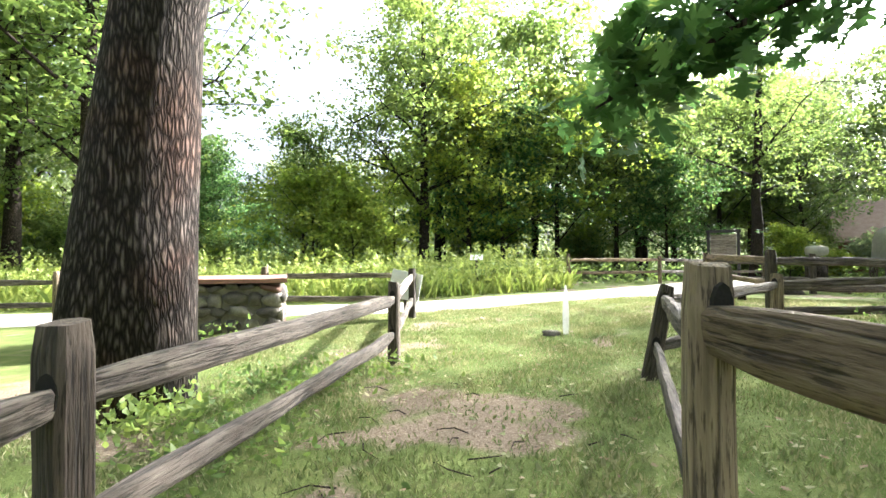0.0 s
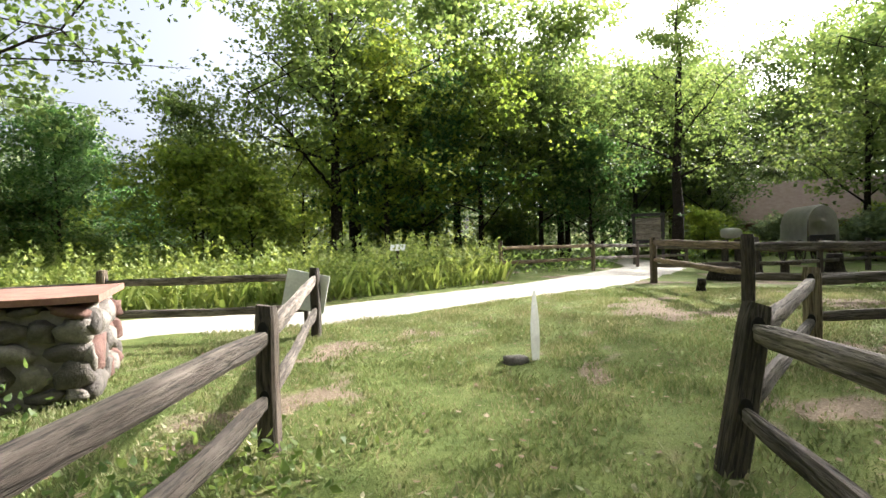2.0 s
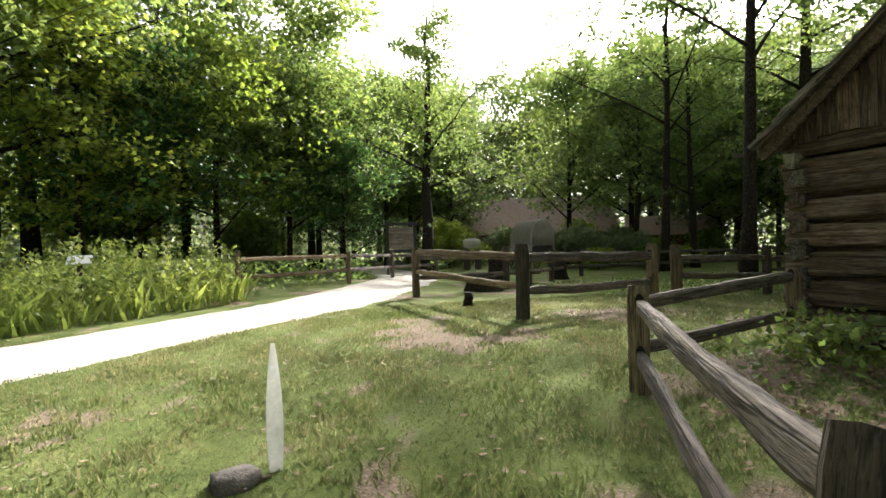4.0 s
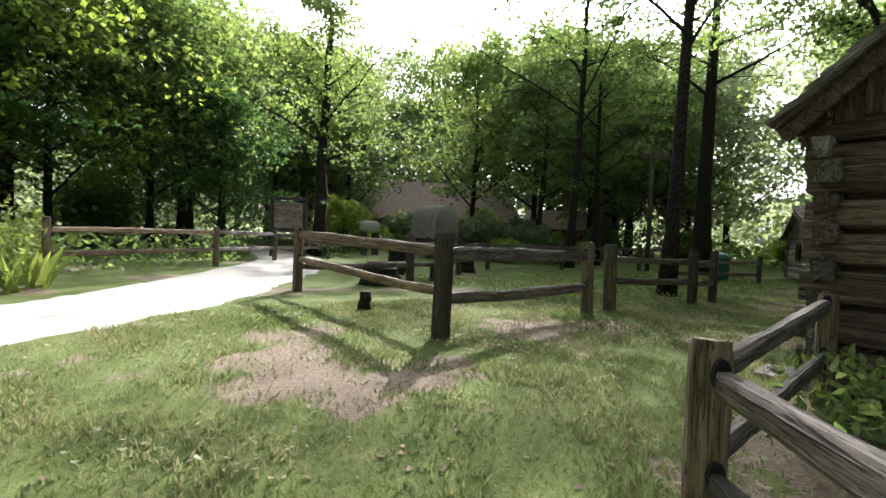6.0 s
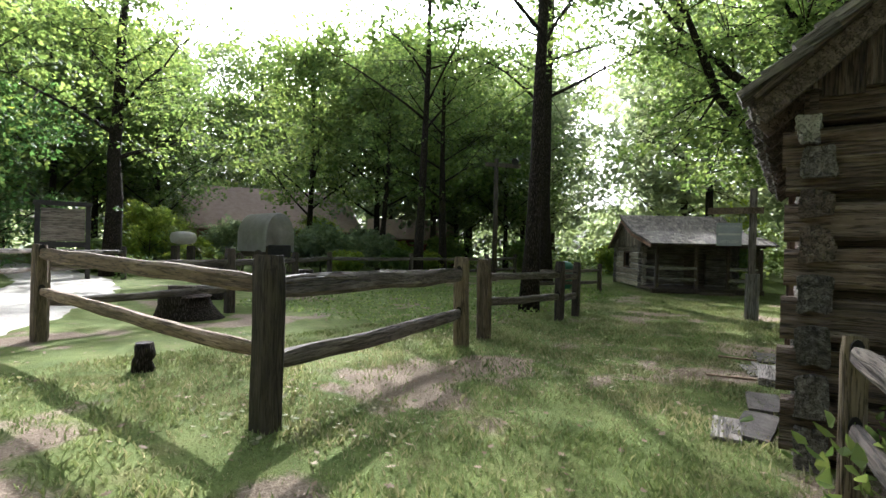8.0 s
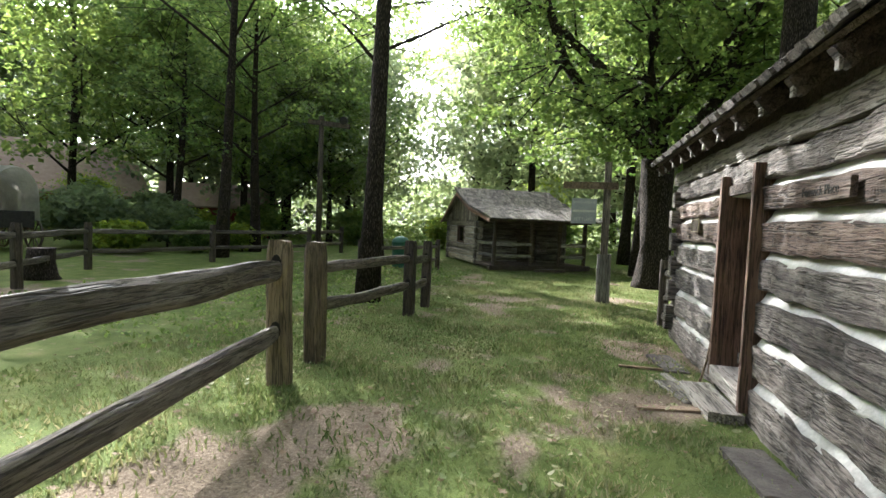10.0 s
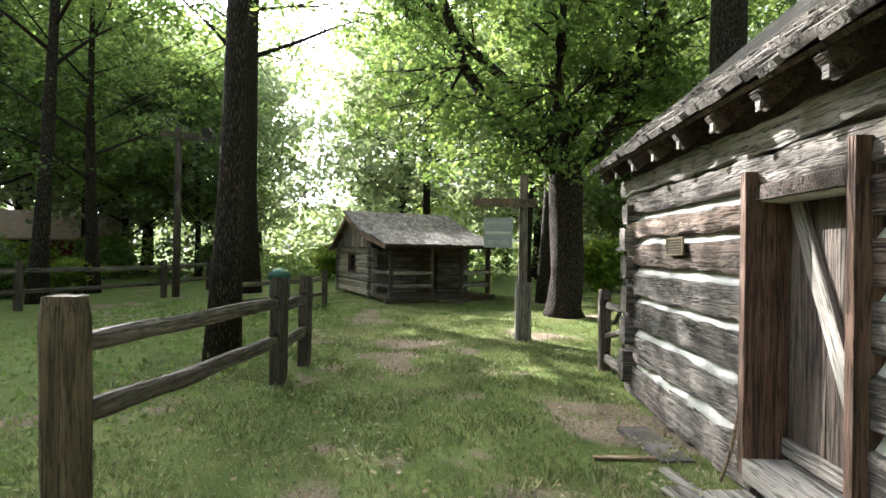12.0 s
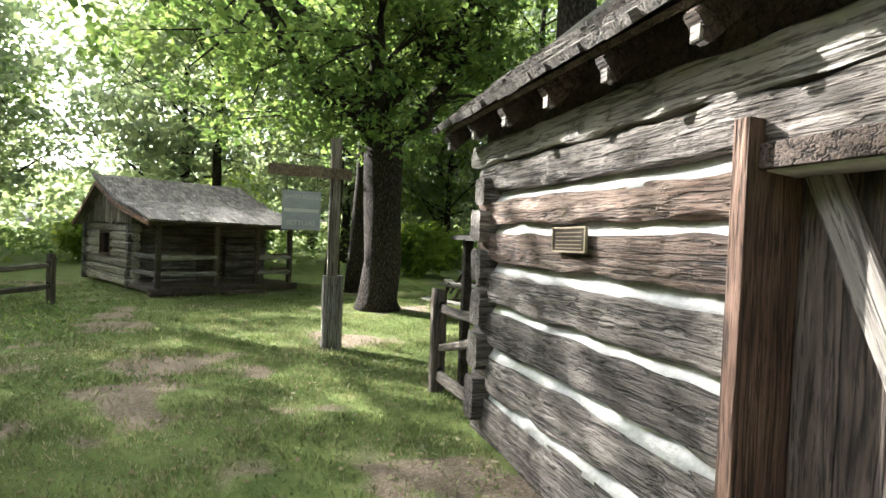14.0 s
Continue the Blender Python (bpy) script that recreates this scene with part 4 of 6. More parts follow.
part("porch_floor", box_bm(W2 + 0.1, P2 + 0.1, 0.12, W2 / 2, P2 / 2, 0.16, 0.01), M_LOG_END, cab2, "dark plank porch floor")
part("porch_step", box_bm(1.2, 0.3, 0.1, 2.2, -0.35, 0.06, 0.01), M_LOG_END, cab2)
part("porch_sill", rough_box(W2 + 0.3, 0.2, 0.2, (14, 1, 1), 0.015, 2, 4, 0, 0, 0.3), M_LOG_END, cab2, "", Matrix.Translation((W2 / 2, -0.02, 0.12)))
for x in (0.06, 1.55, 2.75, W2 - 0.06):
    bm = rough_box(1.72, 0.12, 0.12, (6, 1, 1), 0.008, 3, x * 9, 0, 0, 0.25)
    part("porch_post", bm, M_LOG_END, cab2, "", Matrix.Translation((x, 0.02, 1.02)) @ Matrix.Rotation(radians(-90), 4, "Y"))
for x0, x1 in ((0.06, 1.55), (2.75, W2 - 0.06)):
    for z in (0.56, 1.0):
        log2((x0, 0.0), (x1, 0.0), z - 0.06, z + 0.06, M_GREY_X, z * 9 + x0, 0.07, "porch_rail")
for z in (0.56, 1.0):
    log2((0.06, 0.0), (0.06, P2), z - 0.06, z + 0.06, M_GREY_X, z * 5, 0.07, "porch_rail")
    log2((W2 + 0.9, 1.6), (W2, 1.2), z - 0.05, z + 0.05, M_LOG_END, z * 5, 0.06, "porch_rail")
part("porch_post", rough_box(1.8, 0.12, 0.12, (6, 1, 1), 0.008, 3, 77, 0, 0, 0.25), M_LOG_END, cab2, "", Matrix.Translation((W2 + 0.9, 1.6, 0.9)) @ Matrix.Rotation(radians(-90), 4, "Y"))
part("porch_beam", rough_box(W2 + 0.4, 0.13, 0.13, (10, 1, 1), 0.01, 3, 31, 0, 0, 0.25), M_LOG_END, cab2, "", Matrix.Translation((W2 / 2, 0.02, 1.9)))
K_RIDGE, K_MID, K_EAVE, K_BACK = (4.0, 3.08), (2.2, 2.42), (-0.32, 1.93), (D2 + 0.4, 1.8)
for i, (a, b) in enumerate(((K_MID, K_RIDGE), (K_EAVE, K_MID), (K_BACK, K_RIDGE))):
    L = math.hypot(b[0] - a[0], b[1] - a[1])
    ang = math.atan2(b[1] - a[1], b[0] - a[0])
    m = Matrix.Translation((W2 / 2 + 0.1, (a[0] + b[0]) / 2, (a[1] + b[1]) / 2)) @ Matrix.Rotation(ang, 4, "X")
    rf = part("roof", box_bm(W2 + 0.75, L + 0.02, 0.04), M_LOG_END, cab2, "weathered grey-brown wooden shake roof", m)
    if i < 2:
        n = int(L / 0.27) + 1
        for c in range(n):
            shake_row(rf, W2 + 0.8, L / 2, -L / 2 + 0.2 + 0.27 * c, 0.055, rr)
    else:
        part("roof_cover", box_bm(W2 + 0.75, L, 0.03, 0, 0, 0.037), M_SHAKE, rf)
y = P2 - 0.05
while y < D2 + 0.1:
    w = R.uniform(0.14, 0.22)
    yc = y + w / 2
    zt = (K_RIDGE[1] - abs(yc - 4.0) * (0.367 if yc < 4 else 0.533)) - 0.09
    if zt > 1.95:
        z0 = 1.86 + R.uniform(-0.07, 0.03)
        part("gable_board", rough_box(zt - z0, 0.025, w * 0.95, (4, 1, 1), 0.006, 3, y * 5, 0, 0, 0.1), M_GREY_Z, cab2, "", Matrix.Translation((-0.03, yc, (zt + z0) / 2)) @ UP_X)
        part("gable_board", rough_box(zt - z0, 0.025, w * 0.95, (4, 1, 1), 0.006, 3, y * 5, 0, 0, 0.1), M_GREY_Z, cab2, "", Matrix.Translation((W2 + 0.03, yc, (zt + z0) / 2)) @ UP_X)
    y += w
for (a, b) in ((K_MID, K_RIDGE), (K_EAVE, K_MID), (K_BACK, K_RIDGE)):
    part("barge_board", rough_box(math.hypot(b[0] - a[0], b[1] - a[1]), 0.03, 0.13, (5, 1, 1), 0.004, 3, a[0], 0, 0, 0.1), M_RED_BOARD, cab2, "reddish barge board", aim((-0.29, a[0], a[1] - 0.07), (-0.29, b[0], b[1] - 0.07)))

# ---- stone block ----
SB = Matrix.Translation((-4.85, 7.4, 0)) @ Matrix.Rotation(math.atan2(-1.0, -1.9), 4, "Z")
block = empty("stone_bench", SB, "low fieldstone wall block capped with reddish sandstone slab", "stone wall")
BL, BD, BH = 2.6, 2.0, 1.04
part("core", box_bm(BL - 0.1, BD - 0.1, BH, BL / 2, -BD / 2, BH / 2 - 0.05), M_MORTAR, block, "grey mortar core")


def stone_mesh(seed, sx, sz, depth):
    r = random.Random(seed)
    bm = bmesh.new()
    bmesh.ops.create_icosphere(bm, subdivisions=2, radius=1.0)
    for v in bm.verts:
        p = v.co.copy()
        k = 0.97 + 0.55 * noise.noise(p * 1.3 + Vector((seed * 1.37, 0, 0))) + 0.2 * noise.noise(p * 3.2 + Vector((0, seed * 1.7, 0)))
        q = Vector([math.copysign(abs(c) ** 0.72, c) for c in p]) * k
        v.co = Vector((q.x * sx / 2, q.y * depth, q.z * sz / 2))
    me = bpy.data.meshes.new("stone")
    bm.to_mesh(me)
    bm.free()
    me.materials.append(r.choice((M_STONE, M_STONE, M_STONE_RED, M_STONE_PALE)))
    me.polygons.foreach_set("use_smooth", np.full(len(me.polygons), True))
    return me


for face in range(2):
    span = BL if face == 0 else BD
    z = 0.02
    row = 0
    while z < BH - 0.08:
        h = min(R.uniform(0.17, 0.36), BH - z)
        u = -0.03
        while u < span:
            w = R.uniform(0.2, 0.5)
            me = stone_mesh(R.randrange(9999), w * R.uniform(0.82, 1.04), h * R.uniform(0.8, 1.04), R.uniform(0.07, 0.13))
            uc, zc = u + w / 2, z + h / 2 + R.uniform(-0.03, 0.03)
            if face == 0:
                m = Matrix.Translation((uc, -0.05 + 0.02 * R.random(), zc))
            else:
                m = Matrix.Translation((0.05 - 0.02 * R.random(), -uc, zc)) @ Matrix.Rotation(radians(90), 4, "Z")
            obj("stone", me, block, m @ Matrix.Rotation(radians(R.uniform(-24, 24)), 4, "Y"))
            u += w
        z += h
        row += 1
part("cap_slab", rough_box(BL + 0.16, BD + 0.16, 0.08, (18, 2, 1), 0.012, 2.5, 3, 0, 0, 0.1), M_SLAB, block, "reddish sandstone cap slab", Matrix.Translation((BL / 2, -BD / 2, BH + 0.05)))

# ---- trees ----
LV_OAK = tree_meshes(1, 19, 1.0, 6.5, 7.5, 8000, 0.3, LEAF_CLUMP, M_LEAF, M_BARK_OAK, 12, (1.9, 0.7), seg=28, taper=1.9)
tree(Matrix.Translation((-4.74, 3.85, 0)), LV_OAK, "massive oak trunk with deeply furrowed grey-brown bark", "tree")
LV_TALL = tree_meshes(22, 19, 0.42, 7.0, 4.8, 11500, 0.165, LEAF_FINE, M_LEAF, M_BARK, 18, (0.7, -0.2), bunch=60)
LV_A = tree_meshes(2, 15, 0.42, 4.4, 4.6, 10500, 0.145, LEAF_FINE, M_LEAF, M_BARK, 14, (0.9, -0.2), bunch=44)
tree(Matrix.Translation((14.1, 14.5, 0)), LV_TALL, "slender dark tree with light green crown behind the fence")
LV_B = tree_meshes(3, 20, 0.85, 8.5, 6.0, 9000, 0.175, LEAF_FINE, M_LEAF, M_BARK, 14, bunch=44)
tree(Matrix.Translation((26.4, 19.4, 0)), LV_B, "tall dark oak with spreading crown")


def limbed_oak(seed, trunk, r_trunk, limbs, leaves, leaf):
    """A forked oak: a stout trunk, heavy crooked limbs along the given lines, and leaf sprays about their twigs."""
    r, rng = random.Random(seed), np.random.default_rng(seed)
    bm = tube_bm(trunk, r_trunk, 18, None, 0.4)
    twigs = []
    for pts, r0 in limbs:
        fine = []
        for a, b in zip(pts, pts[1:]):
            a, b = Vector(a), Vector(b)
            fine += [a, (a + b) / 2 + Vector((r.gauss(0, 0.14), r.gauss(0, 0.14), r.gauss(0, 0.1)))]
        fine.append(Vector(pts[-1]))
        n = len(fine) - 1
        tube_bm(fine, [r0 * (1 - 0.8 * i / n) for i in range(n + 1)], 10, bm, 0.3)
        for i in range(1, n + 1):
            for _ in range(3):
                d = Vector((r.gauss(0, 1), r.gauss(0, 1), r.gauss(0.35, 0.45))).normalized() * r.uniform(1.2, 2.9)
                e = fine[i] + d
                if e.z < 3.9:
                    continue
                mid = (fine[i] + e) / 2 + Vector((r.gauss(0, 0.15), r.gauss(0, 0.15), 0.12))
                rb = max(0.02, r0 * 0.3 * (1 - 0.6 * i / n))
                tube_bm([fine[i], mid, e], [rb, rb * 0.65, 0.01], 5, bm)
                twigs += [(mid, 0.55), (e, 0.75)]
                for _ in range(2):
                    g = e + Vector((r.gauss(0, 0.7), r.gauss(0, 0.7), r.gauss(0.1, 0.4)))
                    tube_bm([mid, (mid + g) / 2, g], [rb * 0.45, rb * 0.3, 0.006], 4, bm)
                    twigs.append((g, 0.6))
    me_t = bpy.data.meshes.new("trunk")
    bm.to_mesh(me_t)
    bm.free()
    me_t.polygons.foreach_set("use_smooth", np.full(len(me_t.polygons), True))
    me_t.materials.append(M_BARK)
    nb = leaves // 30
    idx = rng.integers(0, len(twigs), nb)
    base, rad = np.array([twigs[i][0] for i in idx]), np.array([twigs[i][1] for i in idx])
    sp = base + rng.normal(0, 1, (nb, 3)) * (rad * 0.8)[:, None] * np.array((1, 1, 0.55))
    c = np.repeat(sp, 30, 0) + rng.normal(0, 1, (nb * 30, 3)) * np.array((0.26, 0.26, 0.11))
    c[:, 2] = np.maximum(c[:, 2], 3.3)
    return me_t, leaf_mesh("crown", c, leaf, LEAF_RAG, rng, M_LEAF)


LV_D = limbed_oak(5, [(0, 0, -0.2), (0.02, 0, 0.25), (0.05, 0.02, 1.2), (0.0, 0.0, 2.6), (0.05, 0.05, 3.7), (0.15, 0.1, 4.6)], [0.66, 0.53, 0.46, 0.43, 0.46, 0.3],
                  [([(0.05, 0.1, 3.8), (-0.3, 1.5, 4.9), (-0.9, 2.9, 6.6), (-1.3, 3.8, 9.2), (-1.4, 5.2, 11.0)], 0.25),
                   ([(0.05, -0.1, 3.9), (0.0, -1.2, 5.2), (0.3, -2.0, 7.4), (0.2, -3.2, 9.6), (0.6, -4.0, 12.0)], 0.27),
                   ([(0.15, 0.1, 4.4), (0.5, 0.2, 7.0), (0.9, 0.5, 10.0), (1.2, 0.4, 13.5), (1.4, 0.6, 16.0)], 0.27),
                   ([(0.0, 0.1, 4.2), (-1.6, 0.6, 5.8), (-3.2, 0.8, 7.4), (-4.8, 1.8, 9.0), (-6.2, 2.4, 10.2)], 0.2),
                   ([(0.1, 0.0, 4.5), (1.8, -0.8, 6.6), (3.4, -1.2, 8.8), (4.6, -1.8, 10.6)], 0.2),
                   ([(0.1, 0.2, 4.6), (-0.9, -1.8, 7.4), (-2.6, -3.2, 9.6), (-4.0, -4.2, 11.2)], 0.18),
                   ([(0.1, 0.2, 4.7), (0.8, 2.6, 7.6), (1.6, 4.6, 10.0), (1.8, 6.2, 12.4)], 0.18)], 36000, 0.15)
tree(Matrix.Translation((20.85, 8.05, 0)), LV_D, "big spreading oak with heavy crooked limbs beside the cabin")
LV_K = tree_meshes(6, 17, 0.7, 5.5, 3.6, 10000, 0.17, LEAF_FINE, M_LEAF, M_BARK, 12, (0.5, 0.1), wander=0.35)
tree(Matrix.Translation((12.0, 33.0, 0)), LV_K, "crooked dark-barked tree with thin crown behind the notice board")
VAR = [LV_A, LV_B,
       tree_meshes(11, 13, 0.32, 2.2, 4.2, 12000, 0.22, LEAF_FINE, M_LEAF_YEL, M_BARK, 16),
       tree_meshes(12, 16, 0.4, 3.0, 5.0, 12000, 0.25, LEAF_FINE, M_LEAF, M_BARK, 16),
       tree_meshes(13, 11, 0.28, 1.2, 3.8, 12000, 0.215, LEAF_FINE, M_LEAF_DARK, M_BARK, 16),
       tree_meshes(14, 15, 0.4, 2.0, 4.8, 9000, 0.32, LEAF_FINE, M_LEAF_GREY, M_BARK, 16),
       tree_meshes(15, 5.5, 0.12, 0.4, 2.6, 7500, 0.18, LEAF_FINE, M_LEAF_YEL, M_BARK, 14),
       tree_meshes(16, 4.0, 0.1, 0.2, 2.3, 7500, 0.17, LEAF_FINE, M_LEAF, M_BARK, 14),
       tree_meshes(17, 19, 0.7, 4.5, 6.0, 14000, 0.23, LEAF_FINE, M_LEAF, M_BARK, 16), LV_TALL]
NAMES = ["slender dark-barked tree with light green crown", "tall green oak with dark trunk", "young tree with sunlit yellow-green leaves", "leafy green tree at the woodland edge", "dense dark green broadleaf tree", "hazy grey-green tree deep in the wood", "yellow-green sapling at the wood edge", "low leafy green sapling in undergrowth", "tall leafy oak at the meadow edge", "tall slender oak shading the clearing"]
# (x, y, kind, scale)
PLANTED = [(-21, 19.3, 8, 1.25), (-7.5, 29.5, 8, 1.0), (-27, 14, 8, 1.2), (-8, 37, 8, 1.15), (-26, 20, 8, 1.2), (-24, 9, 3, 1.2), (-1, 38, 3, 1.35), (7, 42, 3, 1.3), (-31, 24, 3, 1.35), (14.5, 47, 3, 1.1), (18, 50, 3, 1.15), (23, 60, 5, 1.4), (42, 65, 8, 1.5), (36, 69, 8, 1.4), (48, 58, 8, 1.4), (51, 50, 8, 1.4), (30, 70, 8, 1.3), (53, 62, 8, 1.5), (47, 70, 8, 1.5), (20.5, 46, 3, 0.95), (41, 42, 5, 1.3), (45, 35, 3, 0.95), (48, 30, 5, 1.0), (19, 62, 5, 1.4), (29, 66, 5, 1.5), (13, 56, 5, 1.3), (-5.0, 31.0, 2, 1.05), (0.5, 34.5, 2, 1.1), (4.5, 36, 3, 0.85), (7.5, 35, 4, 0.8), (-13, 26, 6, 1.2), (-10.5, 25.5, 6, 1.0), (-16, 31, 3, 0.7), (-3, 33, 4, 1.1),
           (21.3, 23.6, 9, 1.05), (25, 24.6, 0, 1.0), (24.4, 8.1, 0, 1.15), (15.0, 6.7, 1, 0.85), (27, 31, 0, 1.0), (25.5, 36, 3, 1.05), (29.5, 33.5, 3, 1.1), (33, 31, 3, 1.1), (37, 27, 3, 0.9), (37, 13, 0, 1.2), (31, 8, 0, 1.2), (27, 1, 0, 1.1), (19, -4, 3, 1.1),
           (9, -3, 1, 0.9)]
for x, y, k, s in PLANTED:
    tree(Matrix.Translation((x, y, gz(x, y))) @ Matrix.Rotation(R.uniform(0, 6.28), 4, "Z") @ Matrix.Scale(s, 4), VAR[k], NAMES[k], "tree", "woodland trees")
RT = random.Random(21)
for ring, (rad, n, kinds, sc) in enumerate(((34, 20, (2, 3, 4, 3, 3), 0.95), (42, 28, (3, 4, 5, 3, 2), 1.05), (58, 36, (5, 5, 3), 1.2), (33, 26, (6, 7, 6), 1.0), (40, 28, (6, 7, 6), 1.3))):
    for i in range(n):
        a = 2 * math.pi * (i + RT.uniform(-0.4, 0.4)) / n
        rr_ = rad * RT.uniform(0.9, 1.12)
        x, y = 5 + math.cos(a) * rr_, 9 + math.sin(a) * rr_
        az = math.degrees(math.atan2(y - 8, x - 1))
        if path_far(np.array([x]), np.array([y]))[0] < 4 or 51 < az < 61 and rr_ < 56 or 24 < az < 52 and rr_ < 36:
            continue
        k = RT.choice(kinds)
        if -40 < az < 50 and rr_ < 70:
            if RT.random() < (0.45 if 2 < az < 42 and rr_ < 50 else 0.12):
                continue
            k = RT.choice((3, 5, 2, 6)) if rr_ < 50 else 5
        s = sc * (1.35 if -15 < az < 48 and rr_ > 50 else 0.8 if 20 < az < 52 and rr_ < 50 else 1) * RT.uniform(0.8, 1.15) * (0.72 if 62 < az < 70 or 110 < math.degrees(math.atan2(y - 1, x + 0.5)) < 126 else 1)
        tree(Matrix.Translation((x, y, gz(x, y))) @ Matrix.Rotation(RT.uniform(0, 6.28), 4, "Z") @ Matrix.Scale(s, 4), VAR[k], NAMES[k], "tree", "woodland trees")

# ---- low growth ----


def blades(n, x0, x1, y0, y1, h, rng, keep):
    """Grass blades: narrow bent triangles pairs."""
    x, y = rng.uniform(x0, x1, n), rng.uniform(y0, y1, n)
    k = keep(x, y)
    x, y = x[k], y[k]
    n = len(x)
    z = gz_np(x, y)
    a = rng.uniform(0, 2 * np.pi, n)
    hh = h * rng.uniform(0.4, 1.25, n) * (0.75 + 0.6 * np.sin(x * 2.1 + 1.3 * np.sin(y * 1.7)) ** 2)
    w = hh * rng.uniform(0.07, 0.12, n) + 0.003
    lean = hh * rng.uniform(0.2, 0.9, n)
    dx, dy = np.cos(a), np.sin(a)
    b = np.stack((x, y, z - 0.01), 1)
    s = np.stack((-dy * w, dx * w, np.zeros(n)), 1)
    mid = b + np.stack((dx * lean * 0.35, dy * lean * 0.35, hh * 0.62), 1)
    tip = b + np.stack((dx * lean, dy * lean, hh), 1)
    v = np.stack((b - s, b + s, tip, mid - s * 0.9), 1).reshape(-1, 3)
    return v, np.arange(n * 4), np.full(n, 4)


def lawn_keep(x, y):
    dens = sward(x, y)
    inside = (x > CX0 - 0.1) & (x < CX1 + 0.1) & (y > CY0) & (y < CY1 + 0.02)
    return (dens + NPR.normal(0, 0.26, len(x)) > -0.03) & (path_far(x, y) > 1.4) & ~inside


v, f, s = blades(280000, -6, 17, 0.3, 15.5, 0.05, NPR, lawn_keep)
lawn = obj("grass", mesh_np("grass", v, f, s, M_GRASS))
tagged(lawn, "short uneven lawn grass blades with thin patches", "grass", "", "stuff")


def meadow_keep(x, y):
    d = path_far(x, y)
    north = (y > np.interp(x, PSN[:, 0], PSN[:, 1]) + 1.6)
    return (d > 2.4) & (d < 15) & north & (x < 0.5)


v, f, s = blades(30000, -30, 9, 8, 36, 0.6, NPR, meadow_keep)
meadow = obj("meadow_grass", mesh_np("meadow", v, f, s, M_WEED))
tagged(meadow, "tall sunlit yellow-green meadow weeds beyond the path", "weeds", "", "stuff")


def herb_centres(n, keep, x0, x1, y0, y1, h, rng):
    x, y = rng.uniform(x0, x1, n), rng.uniform(y0, y1, n)
    k = keep(x, y)
    x, y = x[k], y[k]
    return np.stack((x, y, gz_np(x, y) + rng.uniform(0.02, h, len(x))), 1)


weeds = obj("tall_weeds", leaf_mesh("weeds", herb_centres(95000, meadow_keep, -30, 2, 8, 36, 1.15, NPR), 0.115, LEAF_PLAIN, NPR, M_WEED, -0.3))
tagged(weeds, "leafy stems of goldenrod and other tall weeds", "weeds", "", "stuff")


def shade_keep(x, y):
    return ((x > 9) & (y > 13.8) & (x < 22) & (y < 20)) & (NPR.uniform(0, 1, len(x)) < 0.8)


ivy = obj("ground_cover", leaf_mesh("cover", herb_centres(9000, shade_keep, 8, 22, 12, 20, 0.12, NPR), 0.07, LEAF_PLAIN, NPR, M_LEAF, -0.2))
tagged(ivy, "low broad-leaved ground cover under the trees", "plants", "", "stuff")


def band_centres(n, r0, r1, top, rng):
    a = rng.uniform(0, 2 * np.pi, n)
    r = rng.uniform(r0, r1, n)
    t = np.array([top * (0.75 + 0.45 * noise.noise((math.cos(q) * 6, math.sin(q) * 6, 1))) for q in a])
    z = t * rng.uniform(0, 1, n) ** 0.8
    x, y = 5 + np.cos(a) * r, 9 + np.sin(a) * r
    k = path_far(x, y) > 4
    return np.stack((x, y, z), 1)[k]


# distant haze comes only from the paler leaf colour
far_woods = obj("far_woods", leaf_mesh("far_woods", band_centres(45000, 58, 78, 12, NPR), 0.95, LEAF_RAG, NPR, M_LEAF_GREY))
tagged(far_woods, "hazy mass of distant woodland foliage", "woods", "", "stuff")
undergrowth = obj("undergrowth", leaf_mesh("undergrowth", band_centres(40000, 32, 56, 2.6, NPR), 0.3, LEAF_RAG, NPR, M_LEAF))
tagged(undergrowth, "dense leafy green undergrowth below the trees", "shrubs", "", "stuff")


def fern_keep(x, y):
    t = np.clip(((x - 0.05) * 4.1 + (y - 20.8) * 3.4) / (4.1 ** 2 + 3.4 ** 2), -0.6, 3)
    d = ((x - 0.05 - 4.1 * t) * -3.4 + (y - 20.8 - 3.4 * t) * 4.1) / 5.33
    return (d > 0.15) & (d < 3.2) & (path_far(x, y) > 1.7)


ferns = obj("ferns", leaf_mesh("ferns", herb_centres(9000, fern_keep, -4, 14, 18, 34, 0.95, NPR), 0.2, LEAF_PLAIN, NPR, M_LEAF, 0.1))
tagged(ferns, "bank of bright green ferns behind the rail fence", "ferns", "", "stuff")


def litter_keep(x, y):
    inside = (x > CX0 - 0.1) & (x < CX1 + 0.1) & (y > CY0) & (y < CY1 + 0.05)
    return (path_far(x, y) > 1.8) & ~inside


litter = obj("leaf_litter", leaf_mesh("litter", herb_centres(3500, litter_keep, -5, 18, 0, 17, 0.03, NPR), 0.06, LEAF_OAK, NPR, M_LITTER, 0.0, 0.25))
tagged(litter, "scattered dry brown oak leaves on the grass", "leaves", "", "stuff")


def broad_keep(x, y):
    d = np.array([noise.noise((px * 0.5 + 9, py * 0.5, 8.0)) for px, py in zip(x, y)])
    inside = (x > CX0 - 0.3) & (x < CX1 + 0.1) & (y > CY0) & (y < CY1 + 0.1)
    return (path_far(x, y) > 1.6) & ~inside & (d > 0.12)


clover = obj("broadleaf_weeds", leaf_mesh("clover", herb_centres(16000, broad_keep, -6, 17, 0.5, 16, 0.07, NPR), 0.055, LEAF_PLAIN, NPR, M_GRASS, -0.1, 0.6))
tagged(clover, "low broad-leaved weeds in the lawn", "weeds", "", "stuff")

